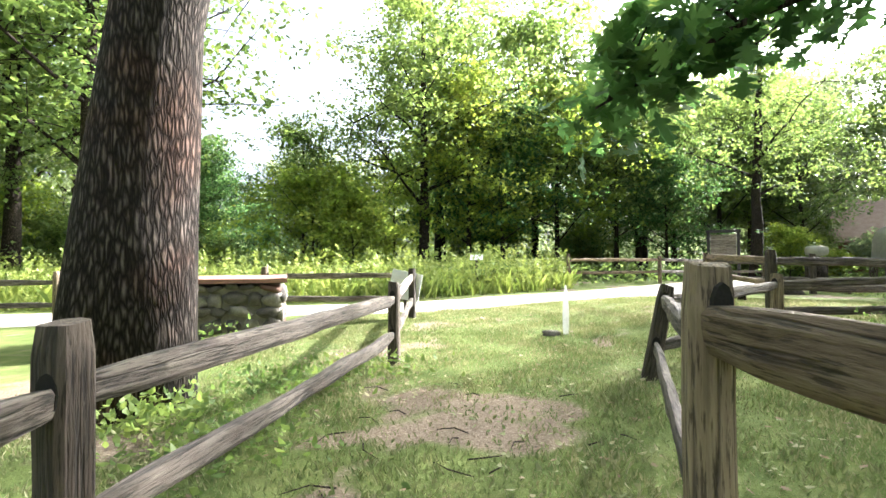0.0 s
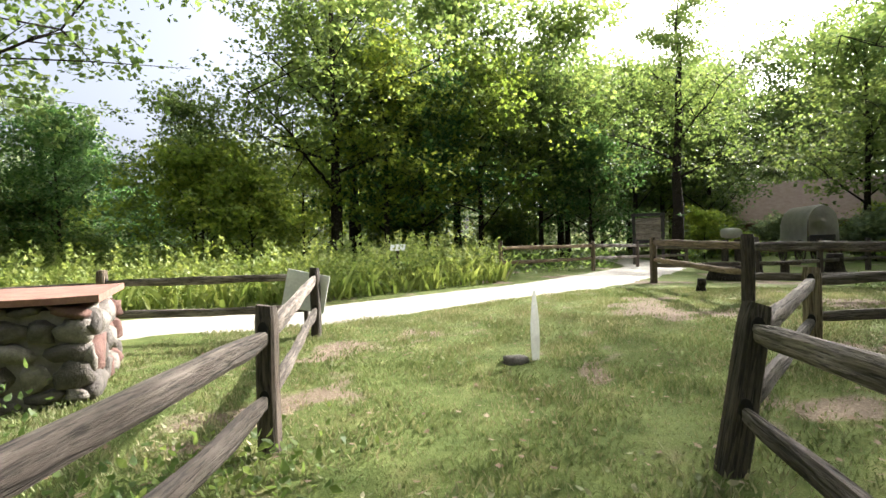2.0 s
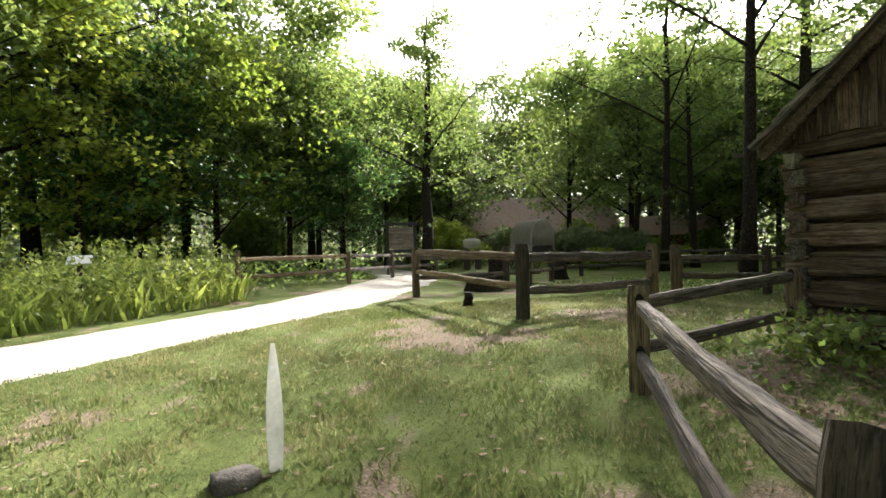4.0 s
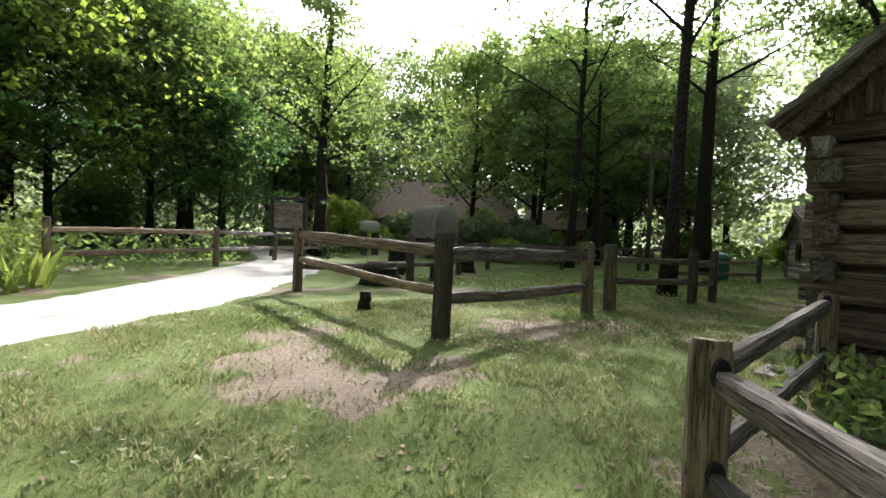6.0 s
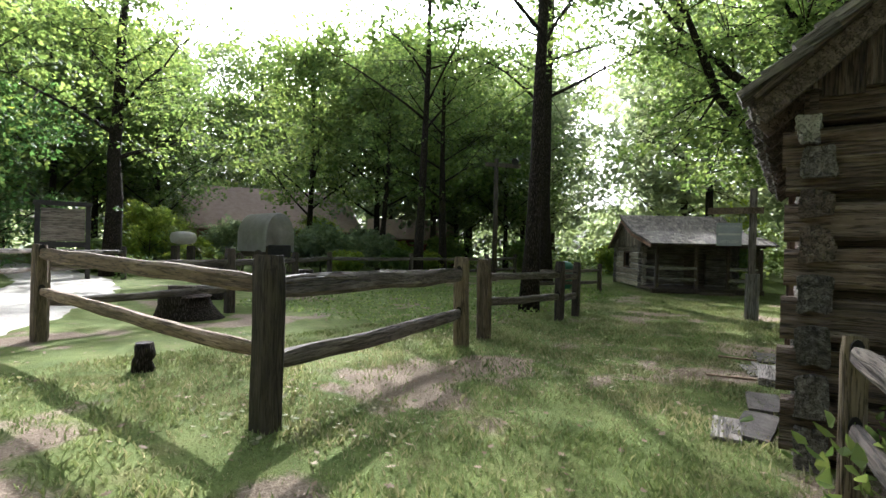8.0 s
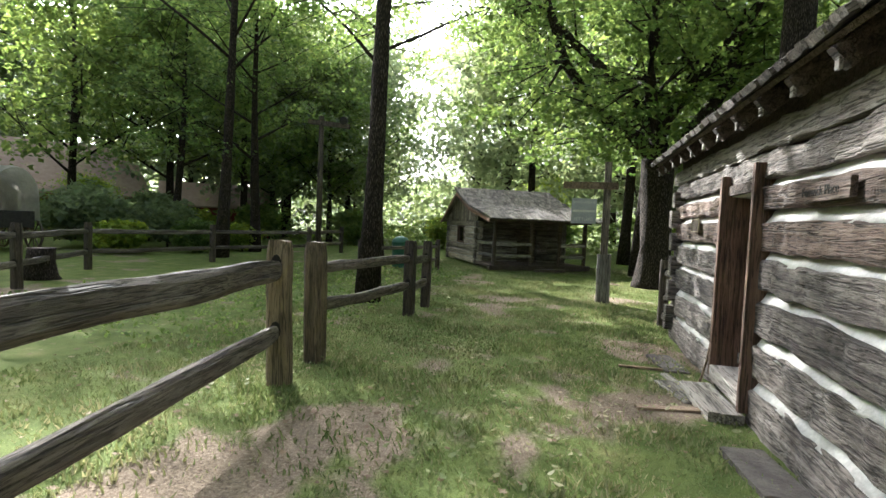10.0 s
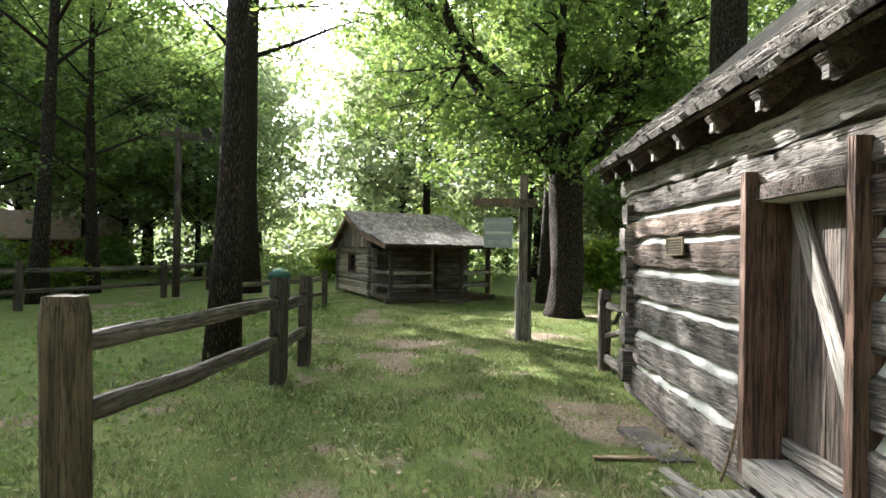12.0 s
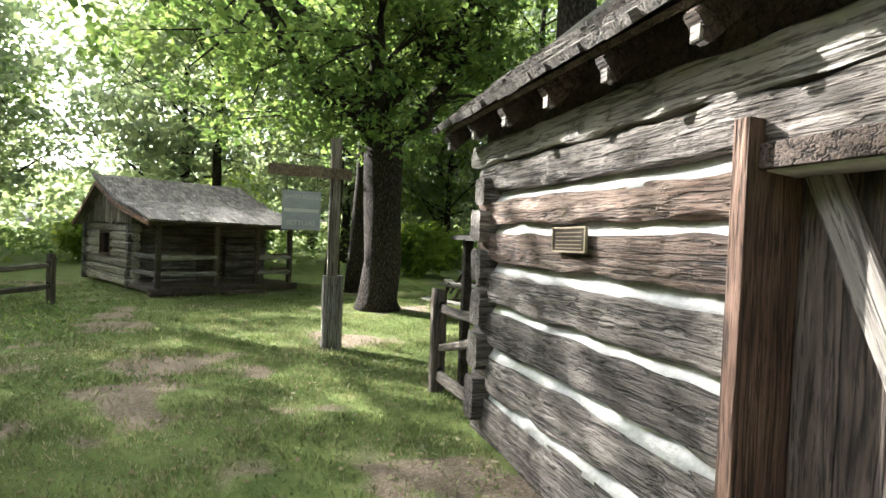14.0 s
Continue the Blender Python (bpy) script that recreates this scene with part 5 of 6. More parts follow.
# ---- overhanging oak branch ----
oak2 = empty("tree", Matrix.Translation((4.1, 0.4, 0)), "oak with low branch of lobed leaves hanging over the path", "tree")
rb = random.Random(3)
tp = curve_pts((0, 0, -0.1), (0.3, -0.2, 8), 7, 0.03, rb)
part("trunk", tube_bm(tp, [0.26, 0.23, 0.22, 0.21, 0.2, 0.18, 0.15, 0.1], 12, None, 0.3), M_BARK, oak2, "", None, True)
main = [(0.1, 0, 3.6), (-1.2, 1.0, 3.35), (-2.5, 1.7, 3.0), (-3.6, 2.1, 2.7), (-4.45, 2.35, 2.3)]
bb = tube_bm(main, [0.07, 0.05, 0.035, 0.02, 0.006], 7)
tips = []
for i in range(34):
    f = 0.3 + 3.65 * i / 33
    k = min(3, int(f))
    p = Vector(main[k]).lerp(Vector(main[k + 1]), f - k)
    e = p + Vector((rb.uniform(-0.5, 0.45), rb.uniform(-0.45, 0.75), rb.uniform(-0.3, 0.55)))
    tube_bm([p, (p + e) / 2 + Vector((0, 0, 0.04)), e], [0.012, 0.008, 0.004], 5, bb)
    for t in (0.4, 0.7, 1.0):
        tips.append(p.lerp(e, t))
part("branch", bb, M_BARK, oak2, "", None, True)
obj("crown", LV_A[1], oak2)
cen = np.array([t for t in tips for _ in range(11)]) + NPR.normal(0, 0.12, (len(tips) * 11, 3))
obj("leaves", leaf_mesh("leaves", cen, 0.19, LEAF_OAK, NPR, M_LEAF_DARK, 0.3, 0.9), oak2, None, "dark green lobed oak leaves")

# ---- signs ----


def text_mesh(body, size, material, parent, m, label="", depth=0.002):
    cu = bpy.data.curves.new("lettering", "FONT")
    cu.body, cu.size, cu.extrude, cu.align_x, cu.align_y = body, size, depth, "CENTER", "CENTER"
    tmp = bpy.data.objects.new("lettering", cu)
    scene.collection.objects.link(tmp)
    me = bpy.data.meshes.new_from_object(tmp.evaluated_get(bpy.context.evaluated_depsgraph_get()))
    bpy.data.objects.remove(tmp)
    me.materials.clear()
    me.materials.append(material)
    return obj("lettering", me, parent, m, label)


FACE_N = Matrix.Rotation(radians(180), 4, "Z") @ Matrix.Rotation(radians(90), 4, "X")
name_sign = empty("wall_sign", Matrix.Translation((8.07, 8.925, 2.04)) @ Matrix.Rotation(radians(0.5), 4, "Y"), "brown plank name sign nailed to the cabin logs", "sign")
part("board", rough_box(0.74, 0.035, 0.12, (8, 1, 1), 0.004, 3, 4, 0, 0, 0.12), M_LOG_RED, name_sign)
text_mesh("Fenwick Place", 0.088, M_INK, name_sign, Matrix.Translation((0, 0.021, 0)) @ FACE_N, "dark carved lettering")

plaque = empty("wall_plaque", Matrix.Translation((11.45, 8.925, 1.83)) @ Matrix.Rotation(radians(1), 4, "Y"), "small framed bronze plaque on the log wall", "plaque")
part("plate", box_bm(0.36, 0.015, 0.15, 0, 0, 0, 0.003), M_BRONZE, plaque)
for sx, sz, cx, cz in ((0.37, 0.012, 0, 0.074), (0.37, 0.012, 0, -0.074), (0.012, 0.137, 0.179, 0), (0.012, 0.137, -0.179, 0)):
    part("frame_bar", box_bm(sx, 0.022, sz, cx, 0.004, cz, 0.002), M_BRASS, plaque)
for z in (0.045, 0.02, -0.005, -0.03, -0.052):
    part("text_line", box_bm(0.28, 0.004, 0.005, 0, 0.0095, z), M_BRASS, plaque)

post_sign = empty("sign_post", Matrix.Translation((16.75, 9.7, 0)), "tall grey timber post with arm and hanging sign", "sign post")
part("lower_post", rough_box(1.3, 0.3, 0.27, (8, 2, 2), 0.012, 2.5, 3, 0, 0, 0.25), M_GREY_X, post_sign, "", Matrix.Translation((0, 0, 0.5)) @ Matrix.Rotation(radians(-90), 4, "Y"))
part("upper_post", rough_box(3.3, 0.16, 0.16, (10, 2, 2), 0.006, 2.5, 9, 0, 0, 0.2), M_GREY_Z, post_sign, "", Matrix.Translation((0.02, 0, 1.62)))
post_sign.children[-1].matrix_basis = Matrix.Translation((-0.02, 0.02, 1.62)) @ Matrix.Rotation(radians(-90), 4, "Y")
part("arm", box_bm(0.11, 1.22, 0.16, -0.12, 0.4, 2.72, 0.006), M_RAIL_TAN, post_sign, "newer tan timber arm")
hung = part("sign_board", box_bm(0.03, 0.56, 0.58, -0.12, 0.52, 2.13, 0.004), M_SIGN_GREY, post_sign, "grey hanging board with pale lettering")
for y in (0.3, 0.74):
    part("hanger", tube_bm([(-0.12, y, 2.4), (-0.12, y, 2.66)], [0.006, 0.006], 5), M_DARK, post_sign)
FACE_W = Matrix.Rotation(radians(-90), 4, "Z") @ Matrix.Rotation(radians(90), 4, "X")
text_mesh("SAND RIDGE", 0.088, M_CREAM, hung, Matrix.Translation((-0.138, 0.52, 2.33)) @ FACE_W)
text_mesh("SETTLERS", 0.1, M_CREAM, hung, Matrix.Translation((-0.138, 0.52, 1.94)) @ FACE_W)
part("painted_band", box_bm(0.004, 0.5, 0.05, -0.138, 0.52, 2.13), M_CREAM, hung)

park_sign = empty("notice_sign", Matrix.Translation((-3.6, 10.55, gz(-3.6, 10.55) - 0.2)), "grey metal sign panel hung askew behind fence post", "sign")
part("panel", box_bm(0.7, 0.025, 0.62, 0.02, 0, 0.93, 0.004), M_WHITE, park_sign, "", Matrix.Translation((0, 0, 0.93)) @ Matrix.Rotation(radians(12), 4, "Y") @ Matrix.Translation((0, 0, -0.93)))
part("stand", box_bm(0.06, 0.06, 1.1, 0, 0.05, 0.65, 0.005), M_POST, park_sign)

trail_sign = empty("trail_marker", Matrix.Translation((-3.1, 19.6, gz(-3.1, 19.6))), "small white slanted plant label on dark post", "sign")
part("stand", box_bm(0.1, 0.1, 1.25, 0, 0, 0.6, 0.006), M_POST, trail_sign)
part("plate", box_bm(0.5, 0.34, 0.03, 0, -0.02, 1.3, 0.005), M_WHITE, trail_sign, "", Matrix.Translation((0, 0, 1.3)) @ Matrix.Rotation(radians(35), 4, "X") @ Matrix.Translation((0, 0, -1.3)))

stake = empty("marker_stake", Matrix.Translation((-0.22, 8.22, gz(-0.22, 8.22))), "thin white pointed plastic stake in the lawn", "stake")
bm = bmesh.new()
rows = []
for i in range(11):
    u = i / 10
    half = 0.012 + 0.04 * math.sin(math.pi * min(1.0, 0.12 + 0.9 * u)) ** 0.8
    rows.append([bm.verts.new((sx * half, sy, -0.08 + 0.9 * u)) for sx, sy in ((-1, -0.006), (1, -0.006), (1, 0.006), (-1, 0.006))])
for ra, rb_ in zip(rows, rows[1:]):
    for j in range(4):
        bm.faces.new((ra[j], ra[(j + 1) % 4], rb_[(j + 1) % 4], rb_[j]))
bm.faces.new(list(reversed(rows[0])))
bm.faces.new(rows[-1])
part("board", bm, M_STAKE, stake)
# low dark lump at the stake's foot, shaped by stone_mesh
rock = obj("rock", stone_mesh(78, 0.3, 0.11, 0.13), None, Matrix.Translation((-0.47, 8.18, gz(-0.47, 8.18) + 0.03)))
tagged(rock, "low dark rounded lump beside the stake", "rock")

kiosk = empty("notice_board", Matrix.Translation((9.6, 31.0, 0.1)) @ Matrix.Rotation(radians(-20), 4, "Z"), "dark timber notice board with tan panel", "notice board")
for x in (-0.75, 0.75):
    part("post", box_bm(0.16, 0.16, 2.9, x, 0, 1.3, 0.01), M_DARK, kiosk)
part("panel", box_bm(1.3, 0.08, 1.2, 0, 0, 2.0, 0.01), M_GREY_Z, kiosk, "tan display panel")
part("top_rail", box_bm(1.75, 0.3, 0.16, 0, 0, 2.78, 0.01), M_DARK, kiosk)
part("bottom_rail", box_bm(1.5, 0.12, 0.2, 0, 0, 1.28, 0.01), M_DARK, kiosk)

# ---- covered wagon ----
wagon = empty("covered_wagon", Matrix.Translation((18.4, 30.0, 0)) @ Matrix.Rotation(radians(-10), 4, "Z"), "old covered wagon with white canvas top and open rear", "wagon")
part("bed", box_bm(1.25, 3.0, 0.55, 0, 1.5, 1.15, 0.02), M_POST, wagon)
bm = bmesh.new()
rows = []
for i in range(13):
    y = -0.1 + 3.2 * i / 12
    row = []
    for j in range(15):
        a = math.pi * j / 14
        sag = 0.03 * math.cos(i * math.pi)
        row.append(bm.verts.new(((0.78 - sag) * math.cos(a) * (1.02 if j in (0, 14) else 1), y, 1.75 + (1.35 - sag) * math.sin(a) ** 0.8 if 0 < j < 14 else 1.15)))
    rows.append(row)
for a, b in zip(rows, rows[1:]):
    for j in range(14):
        bm.faces.new((a[j], a[j + 1], b[j + 1], b[j]))
bmesh.ops.solidify(bm, geom=bm.faces[:], thickness=0.015)
part("canvas", bm, M_CANVAS, wagon, "off-white canvas cover over hoops", None, True)
part("tailgate", box_bm(1.2, 0.06, 0.6, 0, -0.04, 1.2, 0.01), M_DARK, wagon)
part("curtain", box_bm(1.3, 0.03, 1.2, 0, 2.9, 2.1), M_RAIL_TAN, wagon, "tan curtain closing the front")
for x in (-0.85, 0.85):
    for y, rad in ((0.5, 0.62), (2.6, 0.52)):
        wh = empty("wheel", Matrix.Translation((x, y, rad)) @ Matrix.Rotation(radians(90), 4, "Y"), "wooden spoked wheel", "")
        wh.parent = wagon
        bm = bmesh.new()
        ringv = []
        for i in range(24):
            a = 2 * math.pi * i / 24
            ringv.append([bm.verts.new((math.cos(a) * r_, math.sin(a) * r_, z_)) for r_, z_ in ((rad, -0.03), (rad, 0.03), (rad - 0.07, 0.03), (rad - 0.07, -0.03))])
        for i in range(24):
            a, b = ringv[i], ringv[(i + 1) % 24]
            for j in range(4):
                bm.faces.new((a[j], b[j], b[(j + 1) % 4], a[(j + 1) % 4]))
        part("rim", bm, M_POST, wh)
        part("hub", tube_bm([(0, 0, -0.12), (0, 0, 0.12)], [0.09, 0.07], 10), M_POST, wh)
        for i in range(10):
            a = 2 * math.pi * i / 10
            part("spoke", tube_bm([(0.05 * math.cos(a), 0.05 * math.sin(a), 0), ((rad - 0.04) * math.cos(a), (rad - 0.04) * math.sin(a), 0)], [0.025, 0.02], 5), M_POST, wh)

tank = empty("water_barrel", Matrix.Translation((15.9, 34.3, 0)), "pale wooden barrel lying on a low timber stand", "barrel")
part("barrel", tube_bm([(-0.55, 0, 1.75), (-0.3, 0, 1.75), (0.3, 0, 1.75), (0.55, 0, 1.75)], [0.26, 0.32, 0.32, 0.26], 16), M_CANVAS, tank, "", None, True)
for x in (-0.4, 0.4):
    part("leg", box_bm(0.14, 0.6, 1.45, x, 0, 0.62, 0.01), M_POST, tank)

# ---- buildings beyond ----


def house(m, w, d, eave, ridge, wall_mat, roof_mat, label, over=0.6):
    ob = empty("house", m, label, "house")
    bm = bmesh.new()
    p = [(-w / 2, -d / 2), (w / 2, -d / 2), (w / 2, d / 2), (-w / 2, d / 2)]
    lo, hi = [bm.verts.new((*q, -0.2)) for q in p], [bm.verts.new((*q, eave)) for q in p]
    g = [bm.verts.new((-w / 2, 0, ridge - 0.1)), bm.verts.new((w / 2, 0, ridge - 0.1))]
    for i in range(4):
        bm.faces.new((lo[i], lo[(i + 1) % 4], hi[(i + 1) % 4], hi[i]))
    bm.faces.new((hi[1], hi[2], g[1]))
    bm.faces.new((hi[3], hi[0], g[0]))
    part("wall", bm, wall_mat, ob)
    ang = math.atan2(ridge - eave, d / 2)
    L = (d / 2 + over) / math.cos(ang)
    for s in (1, -1):
        cy, cz = s * (d / 2 + over) / 2, ridge - math.tan(ang) * (d / 2 + over) / 2 + 0.06
        part("roof", box_bm(w + 2 * over, L, 0.12), roof_mat, ob, "", Matrix.Translation((0, cy, cz)) @ Matrix.Rotation(-s * ang, 4, "X"))
    n = max(2, int(w / 3))
    for i in range(n):
        x = -w / 2 + w * (i + 0.5) / n
        wd = part("window", box_bm(1.0, 0.06, 1.1, x, -d / 2 - 0.01, 1.6), M_GLASS_DARK, ob, "dark glazed window")
        part("window_frame", box_bm(1.16, 0.05, 0.08, x, -d / 2 - 0.02, 2.2), M_WHITE, wd)
        part("window_sill", box_bm(1.16, 0.1, 0.07, x, -d / 2 - 0.03, 1.02), M_WHITE, wd)
    return ob


house(Matrix.Translation((33.5, 51, 0)) @ Matrix.Rotation(radians(-28), 4, "Z"), 14, 10, 3.0, 6.6, M_BRICK, M_ROOF_TAN, "low brown brick building with broad tan roof")
house(Matrix.Translation((37, 36, 0)) @ Matrix.Rotation(radians(-50), 4, "Z"), 7, 4, 2.3, 3.7, M_BARN, M_ROOF_TAN, "small red timber shed among trees", 0.4)

# ---- yard things ----
lamp = empty("light_pole", Matrix.Translation((24.2, 21.0, 0)), "tall dark wooden pole with crossarm and floodlight", "light pole")
part("pole", tube_bm([(0, 0, -0.2), (0.02, 0, 3), (0.03, 0.02, 6.0)], [0.13, 0.12, 0.1], 10), M_POST, lamp, "", None, True)
part("crossarm", box_bm(0.16, 1.9, 0.2, 0, -0.35, 5.7, 0.01), M_POST, lamp, "", Matrix.Translation((0, 0, 5.7)) @ Matrix.Rotation(radians(7), 4, "X") @ Matrix.Translation((0, 0, -5.7)))
fl = part("floodlight", tube_bm([(-0.2, -1.1, 5.75), (0.0, -1.1, 5.8), (0.05, -1.1, 5.8)], [0.17, 0.14, 0.05], 12), M_DARK, lamp, "dark metal floodlight")
part("bracket", box_bm(0.04, 0.04, 0.3, 0, -1.1, 5.6), M_DARK, lamp)

can = empty("trash_bin", Matrix.Translation((22.0, 16.5, 0)), "dark green domed metal trash bin", "trash bin")
part("body", tube_bm([(0, 0, 0.02), (0, 0, 0.06), (0, 0, 0.82), (0, 0, 0.86)], [0.27, 0.3, 0.31, 0.33], 20), M_GREEN_BIN, can, "", None, True)
part("lid", tube_bm([(0, 0, 0.865), (0, 0, 0.98), (0, 0, 1.1), (0, 0, 1.16)], [0.34, 0.32, 0.22, 0.07], 20), M_GREEN_BIN, can, "domed green lid", None, True)


def stump(x, y, r, h, label):
    o = empty("tree_stump", Matrix.Translation((x, y, gz(x, y))), label, "stump")
    part("trunk", tube_bm([(0, 0, -0.1), (0, 0, 0.1), (0.02, 0, h * 0.6), (0.02, 0.02, h)], [r * 1.35, r * 1.1, r, r * 0.95], 16, None, 0.5), M_BARK, o, "", None, True)
    part("cut_face", tube_bm([(0.02, 0.02, h), (0.02, 0.02, h + 0.02)], [r * 0.9, r * 0.88], 16), M_LOG_END, o, "dark weathered cut face")


stump(7.2, 18.3, 0.5, 0.42, "wide low dark tree stump in the grass")
stump(9.7, 21.4, 0.35, 1.0, "tall dark tree stump in the shade")
stump(4.75, 14.7, 0.1, 0.28, "small pointed dark stump in dry grass")
stump(13.2, 22.0, 0.3, 0.7, "dark tree stump beneath the trees")
bench = empty("log_bench", Matrix.Translation((8.9, 19.6, gz(8.9, 19.6))) @ Matrix.Rotation(radians(-25), 4, "Z"), "dark split-log bench on short legs", "bench")
part("seat", rough_box(2.4, 0.4, 0.12, (10, 2, 1), 0.02, 2.5, 6, 0, 0, 0.3), M_LOG_END, bench, "", Matrix.Translation((0, 0, 0.46)))
for x in (-0.8, 0.8):
    part("leg", tube_bm([(x, 0, -0.05), (x, 0, 0.42)], [0.14, 0.13], 8), M_LOG_END, bench)


def picnic(x, y, rz):
    o = empty("picnic_table", Matrix.Translation((x, y, gz(x, y))) @ Matrix.Rotation(radians(rz), 4, "Z"), "weathered grey wooden picnic table under trees", "table")
    for k in range(5):
        part("plank", box_bm(1.85, 0.14, 0.04, 0, -0.3 + 0.15 * k, 0.74, 0.005), M_GREY_X, o)
    for s in (-1, 1):
        part("bench_plank", box_bm(1.85, 0.26, 0.04, 0, s * 0.68, 0.44, 0.005), M_GREY_X, o)
        part("brace", box_bm(0.06, 1.5, 0.09, s * 0.65, 0, 0.38, 0.005), M_POST, o)
        for q in (-1, 1):
            part("leg", rough_box(0.95, 0.05, 0.09, (4, 1, 1), 0.004, 3, q, 0, 0, 0.15), M_POST, o, "", aim((s * 0.71, q * 0.62, 0.0), (s * 0.71, q * 0.2, 0.72)))


picnic(19.0, 6.3, 20)
picnic(23.3, 4.6, -15)

lean = empty("lean_to", Matrix.Translation((14.3, 8.45, 0)), "small shed roof on a post against the cabin end", "lean-to")
part("post", rough_box(1.86, 0.1, 0.1, (6, 1, 1), 0.006, 3, 5, 0, 0, 0.2), M_POST, lean, "", Matrix.Translation((0, 0, 0.9)) @ Matrix.Rotation(radians(-90), 4, "Y"))
part("roof", rough_box(1.5, 1.3, 0.06, (8, 2, 1), 0.01, 2, 8, 0, 0, 0.1), M_SHAKE, lean, "", Matrix.Translation((-0.6, -0.5, 1.86)) @ Matrix.Rotation(radians(-4), 4, "X"))
part("bracket", rough_box(0.9, 0.07, 0.07, (5, 1, 1), 0.004, 2, 8, 0, 0, 0.2), M_POST, lean, "", aim((-1.25, 0.05, 1.25), (-0.7, 0.05, 1.82)))

# loose pieces by the cabin wall
for x, y, L, w, rz, mat in ((9.34, 9.42, 0.75, 0.1, -78, M_RAIL_TAN), (10.83, 9.56, 0.5, 0.05, -88, M_RAIL_TAN), (10.35, 9.27, 0.55, 0.09, 12, M_GREY_X), (6.95, 9.35, 0.6, 0.22, 5, M_GREY_X)):
    o = part("loose_plank", rough_box(L, w, 0.025, (5, 1, 1), 0.003, 3, x, 0, 0, 0.15), mat, None, "", Matrix.Translation((x, y, gz(x, y) + 0.025)) @ Matrix.Rotation(radians(rz), 4, "Z"))
    tagged(o, "loose weathered plank lying in the grass", "plank")
rope = part("walking_stick", tube_bm([(10.42, 9.0, 0.1), (10.36, 8.96, 0.35), (10.31, 8.94, 0.6), (10.26, 8.93, 0.86), (10.2, 8.94, 0.9), (10.22, 8.95, 0.97)], [0.012, 0.012, 0.013, 0.014, 0.012, 0.008], 6), M_RAIL_TAN, None)
tagged(rope, "thin knotted tan stick leaning on the cabin wall", "stick")
chain = bmesh.new()
for i in range(22):
    a, b = i / 22, (i + 1) / 22
    def cp(t):
        return (8.7 + 0.12 * t, 13.16 + 0.02 * t, 0.98 - 0.55 * t + 0.5 * (2 * t - 1) ** 4 * t * 0.3)
    tube_bm([cp(a), cp(b)], [0.011, 0.007], 5, chain)
chain_ob = part("gate_chain", chain, M_DARK, None)
tagged(chain_ob, "dark iron chain hanging from gate post", "chain")
# small twigs and stones strewn on the trodden earth
for i in range(26):
    x, y = R.uniform(-2.2, 0.2), R.uniform(1.5, 5.0)
    a = R.uniform(0, 6.28)
    L = R.uniform(0.1, 0.35)
    o = part("twig", tube_bm([(x, y, gz(x, y) + 0.015), (x + math.cos(a) * L / 2, y + math.sin(a) * L / 2, gz(x, y) + 0.03), (x + math.cos(a + 0.3) * L, y + math.sin(a + 0.3) * L, gz(x, y) + 0.015)], [0.006, 0.005, 0.003], 5), M_BARK, None)
    tagged(o, "thin brown twig lying on the ground", "twig", "fallen twigs")
# goldenrod spires standing above the meadow
spx = NPR.uniform(-28, 0.4, 1500)
spy = NPR.uniform(10, 32, 1500)
kk = meadow_keep(spx, spy)
spx, spy = spx[kk], spy[kk]
sph = NPR.uniform(1.1, 1.85, len(spx))
tt = NPR.uniform(0.15, 1.0, (len(spx), 26))
spc = np.stack((spx[:, None] + NPR.normal(0, 0.03, tt.shape), spy[:, None] + NPR.normal(0, 0.03, tt.shape), gz_np(spx, spy)[:, None] + tt * sph[:, None]), -1).reshape(-1, 3)
spires = obj("goldenrod", leaf_mesh("goldenrod", spc, 0.11, LEAF_RAG, NPR, M_WEED, -0.7, 0.5))
tagged(spires, "upright leafy goldenrod stems above the meadow", "weeds", "", "stuff")


def bush_mesh(seed, r, h, n, leaf, mat):
    rng = np.random.default_rng(seed)
    p = rng.normal(0, 1, (n, 3))
    p /= np.linalg.norm(p, axis=1)[:, None]
    rad = rng.uniform(0.55, 1.0, n) * np.array([0.8 + 0.35 * noise.noise((q[0] * 2 + seed, q[1] * 2, q[2] * 2)) for q in p])
    c = p * rad[:, None] * np.array((r, r, h / 2)) + np.array((0, 0, h / 2))
    c[:, 2] = np.maximum(c[:, 2], 0.05)
    return leaf_mesh("foliage", c, leaf, LEAF_RAG, rng, mat)


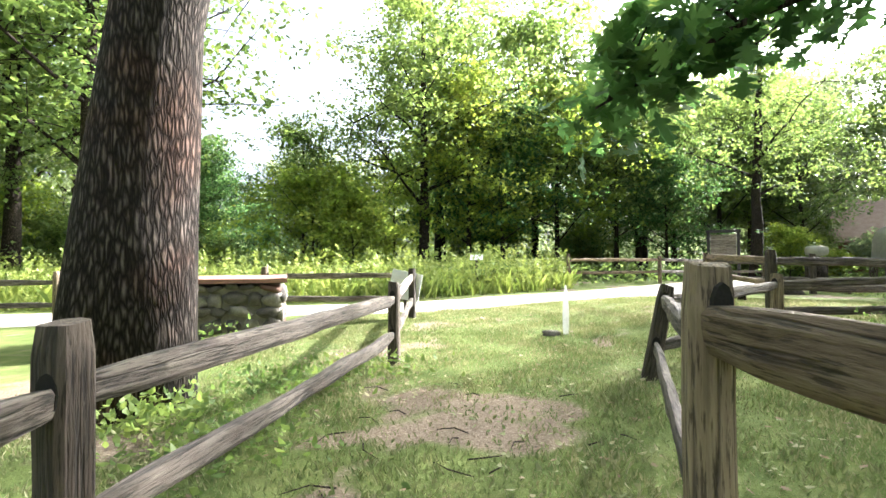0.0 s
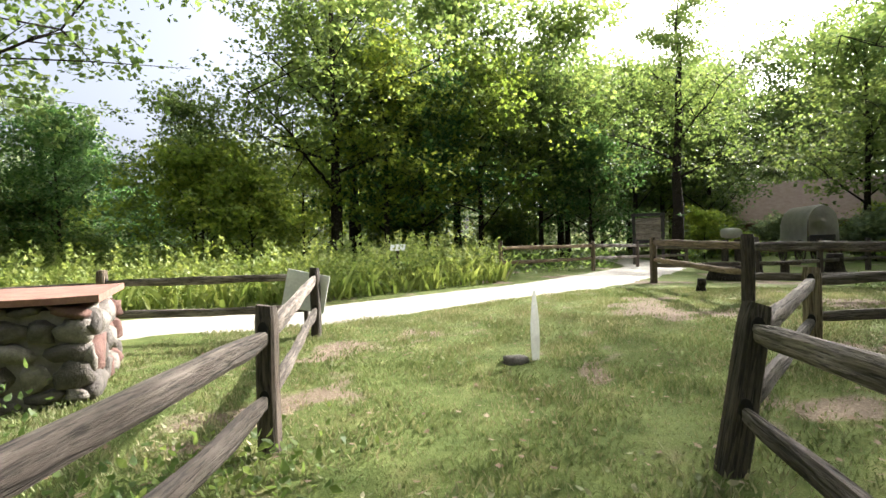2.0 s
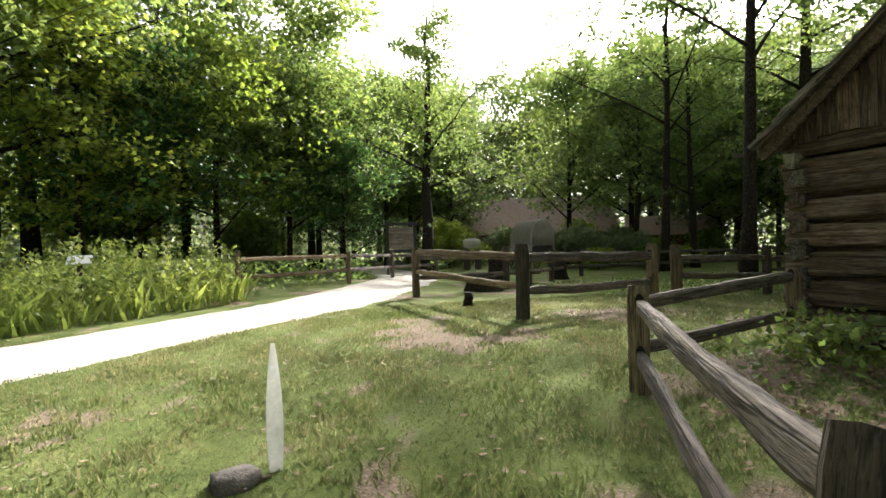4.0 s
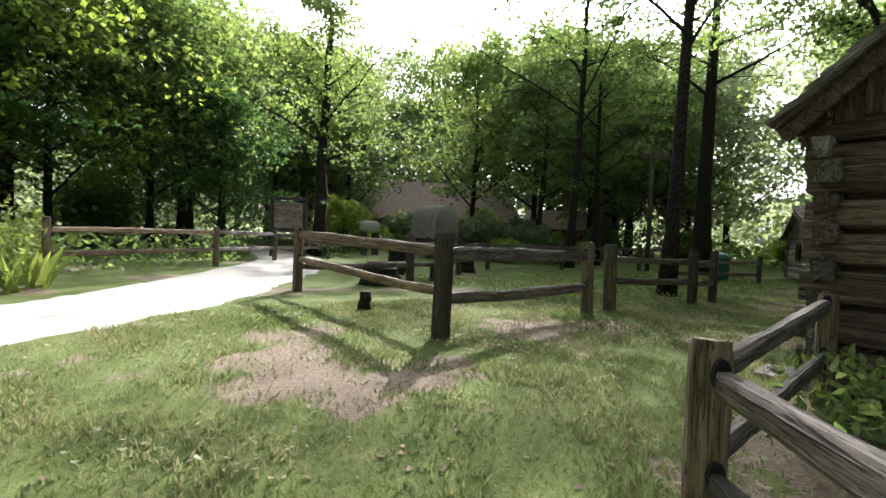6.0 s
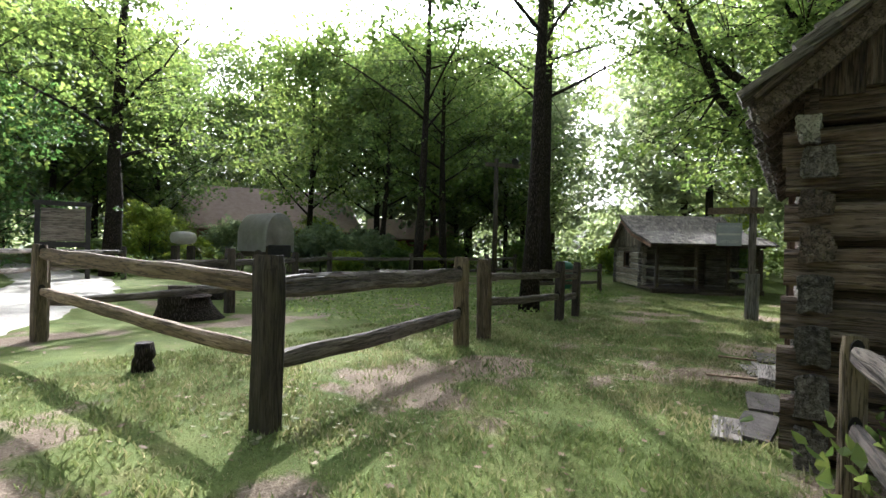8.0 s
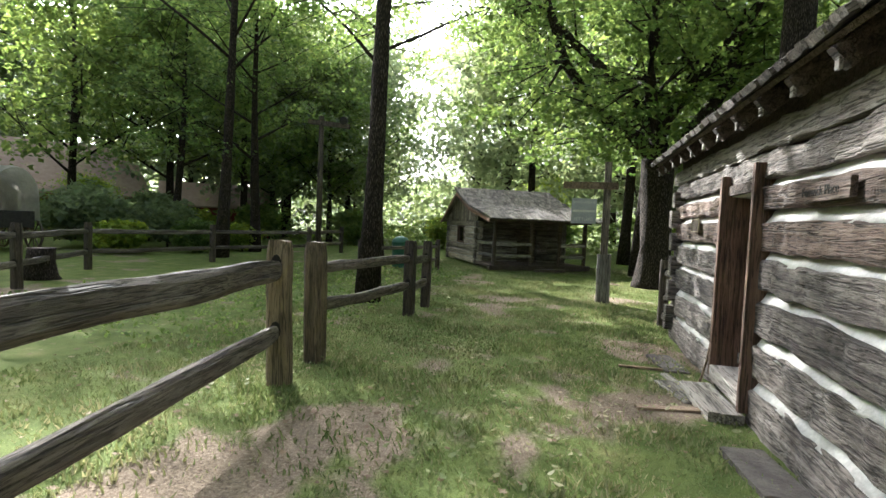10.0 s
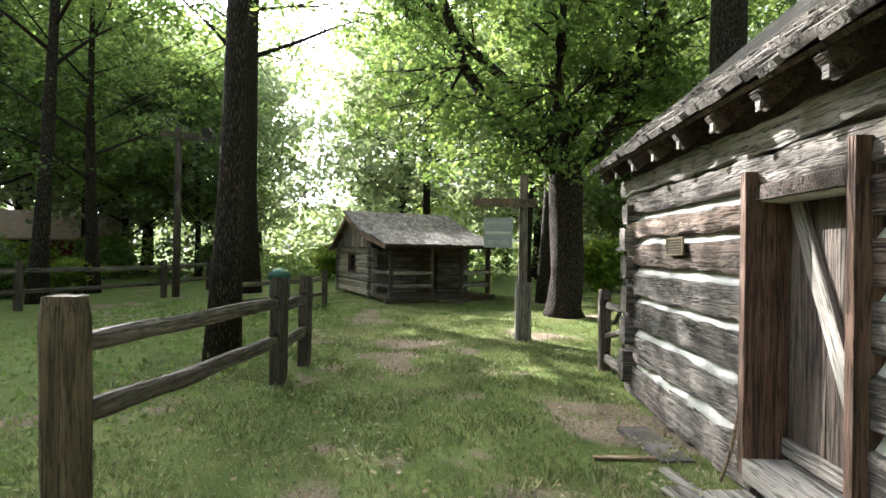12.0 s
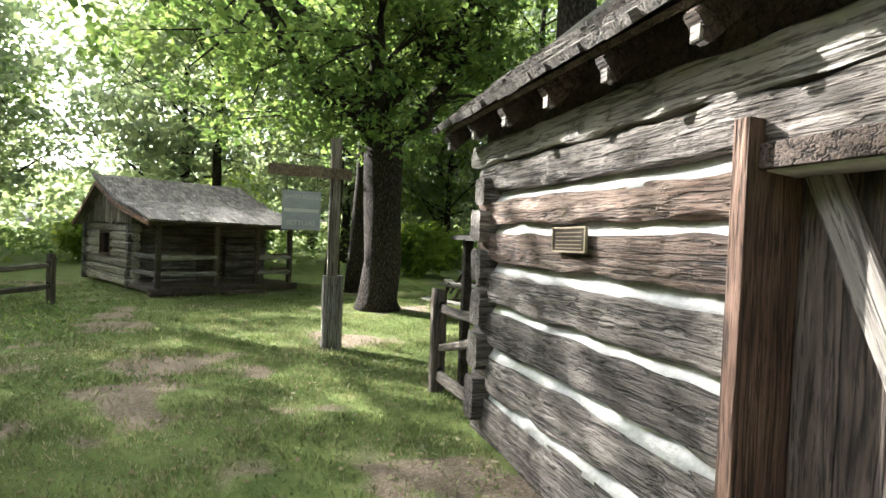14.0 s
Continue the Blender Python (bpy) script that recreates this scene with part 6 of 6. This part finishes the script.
BUSH = [bush_mesh(1, 1.6, 2.6, 3200, 0.2, M_LEAF_GREY), bush_mesh(2, 1.3, 2.0, 2800, 0.18, M_LEAF), bush_mesh(3, 1.5, 1.8, 2800, 0.18, M_LEAF_YEL)]
STEM = tube_bm([(0, 0, -0.05), (0.05, 0, 0.5), (0.1, 0.05, 1.1)], [0.05, 0.04, 0.02], 6)
STEM_ME = bpy.data.meshes.new("stem")
STEM.to_mesh(STEM_ME)
STEM.free()
STEM_ME.materials.append(M_BARK)
for x, y, k, s in ((21.6, 30.5, 0, 1.2), (24.5, 29.0, 0, 1.0), (20.3, 27.3, 2, 0.8), (22.5, 25.8, 1, 0.8), (25, 25.3, 2, 0.8), (14.0, 37.5, 2, 1.0), (17.5, 40, 1, 1.3), (20.5, 42, 2, 1.2), (24, 42.5, 0, 1.4), (12.8, 36, 1, 0.9), (28, 38, 1, 1.4), (31, 33, 2, 1.2), (33, 30, 1, 1.3), (27.5, 33, 0, 1.2), (34.5, 24, 1, 1.3), (36, 18, 2, 1.3), (34, 12, 1, 1.4), (31, 4, 2, 1.5), (28, -3, 1, 1.4)):
    o = empty("bush", Matrix.Translation((x, y, gz(x, y))) @ Matrix.Rotation(R.uniform(0, 6), 4, "Z") @ Matrix.Scale(s, 4), ("pale grey-green rounded shrub in the sun", "leafy green shrub under the trees", "yellow-green leafy shrub by the fence")[k], "bush", "shrubs")
    obj("stem", STEM_ME, o)
    obj("foliage", BUSH[k], o)
# weeds against the cabin gable, the stone block and the oak's foot
for x, y, n, h, lf in ((5.6, 8.0, 500, 0.55, 0.11), (5.7, 6.8, 500, 0.6, 0.12), (4.4, 7.9, 120, 0.5, 0.08), (-5.3, 6.2, 160, 0.45, 0.08), (-3.9, 3.4, 500, 0.25, 0.08), (-2.6, 5.4, 250, 0.22, 0.07), (-3.2, 4.6, 400, 0.22, 0.07), (-2.9, 2.9, 350, 0.2, 0.07)):
    c = np.stack((x + NPR.normal(0, 0.35, n), y + NPR.normal(0, 0.35, n), NPR.uniform(0.02, h, n)), 1)
    c[:, 2] += gz_np(c[:, 0], c[:, 1])
    o = obj("weed_clump", leaf_mesh("weeds", c, lf, LEAF_PLAIN, NPR, M_LEAF, -0.2))
    tagged(o, "clump of broad-leaved green weeds", "weeds", "", "stuff")


def corner_keep(x, y):
    return ((x - 4.3) ** 2 + (y - 6.5) ** 2 < 3.2) & (x < 6.0) & (np.abs((y - 5.6) - (x - 0.77) * 1.19) > 0.2)


litter_2 = obj("leaf_litter", leaf_mesh("litter", herb_centres(1600, corner_keep, 2.3, 6.1, 4.5, 8.6, 0.06, NPR), 0.085, LEAF_OAK, NPR, M_LITTER, 0.0, 0.4))
tagged(litter_2, "drift of dry brown oak leaves by the cabin", "leaves", "", "stuff")

v, f, s = blades(60000, 16.5, 27, 5.5, 18, 0.055, NPR, lambda x, y: sward(x, y) + NPR.normal(0, 0.2, len(x)) > 0.0)
lawn_far = obj("grass", mesh_np("grass_far", v, f, s, M_GRASS))
tagged(lawn_far, "shaded lawn grass before the porch cabin", "grass", "", "stuff")
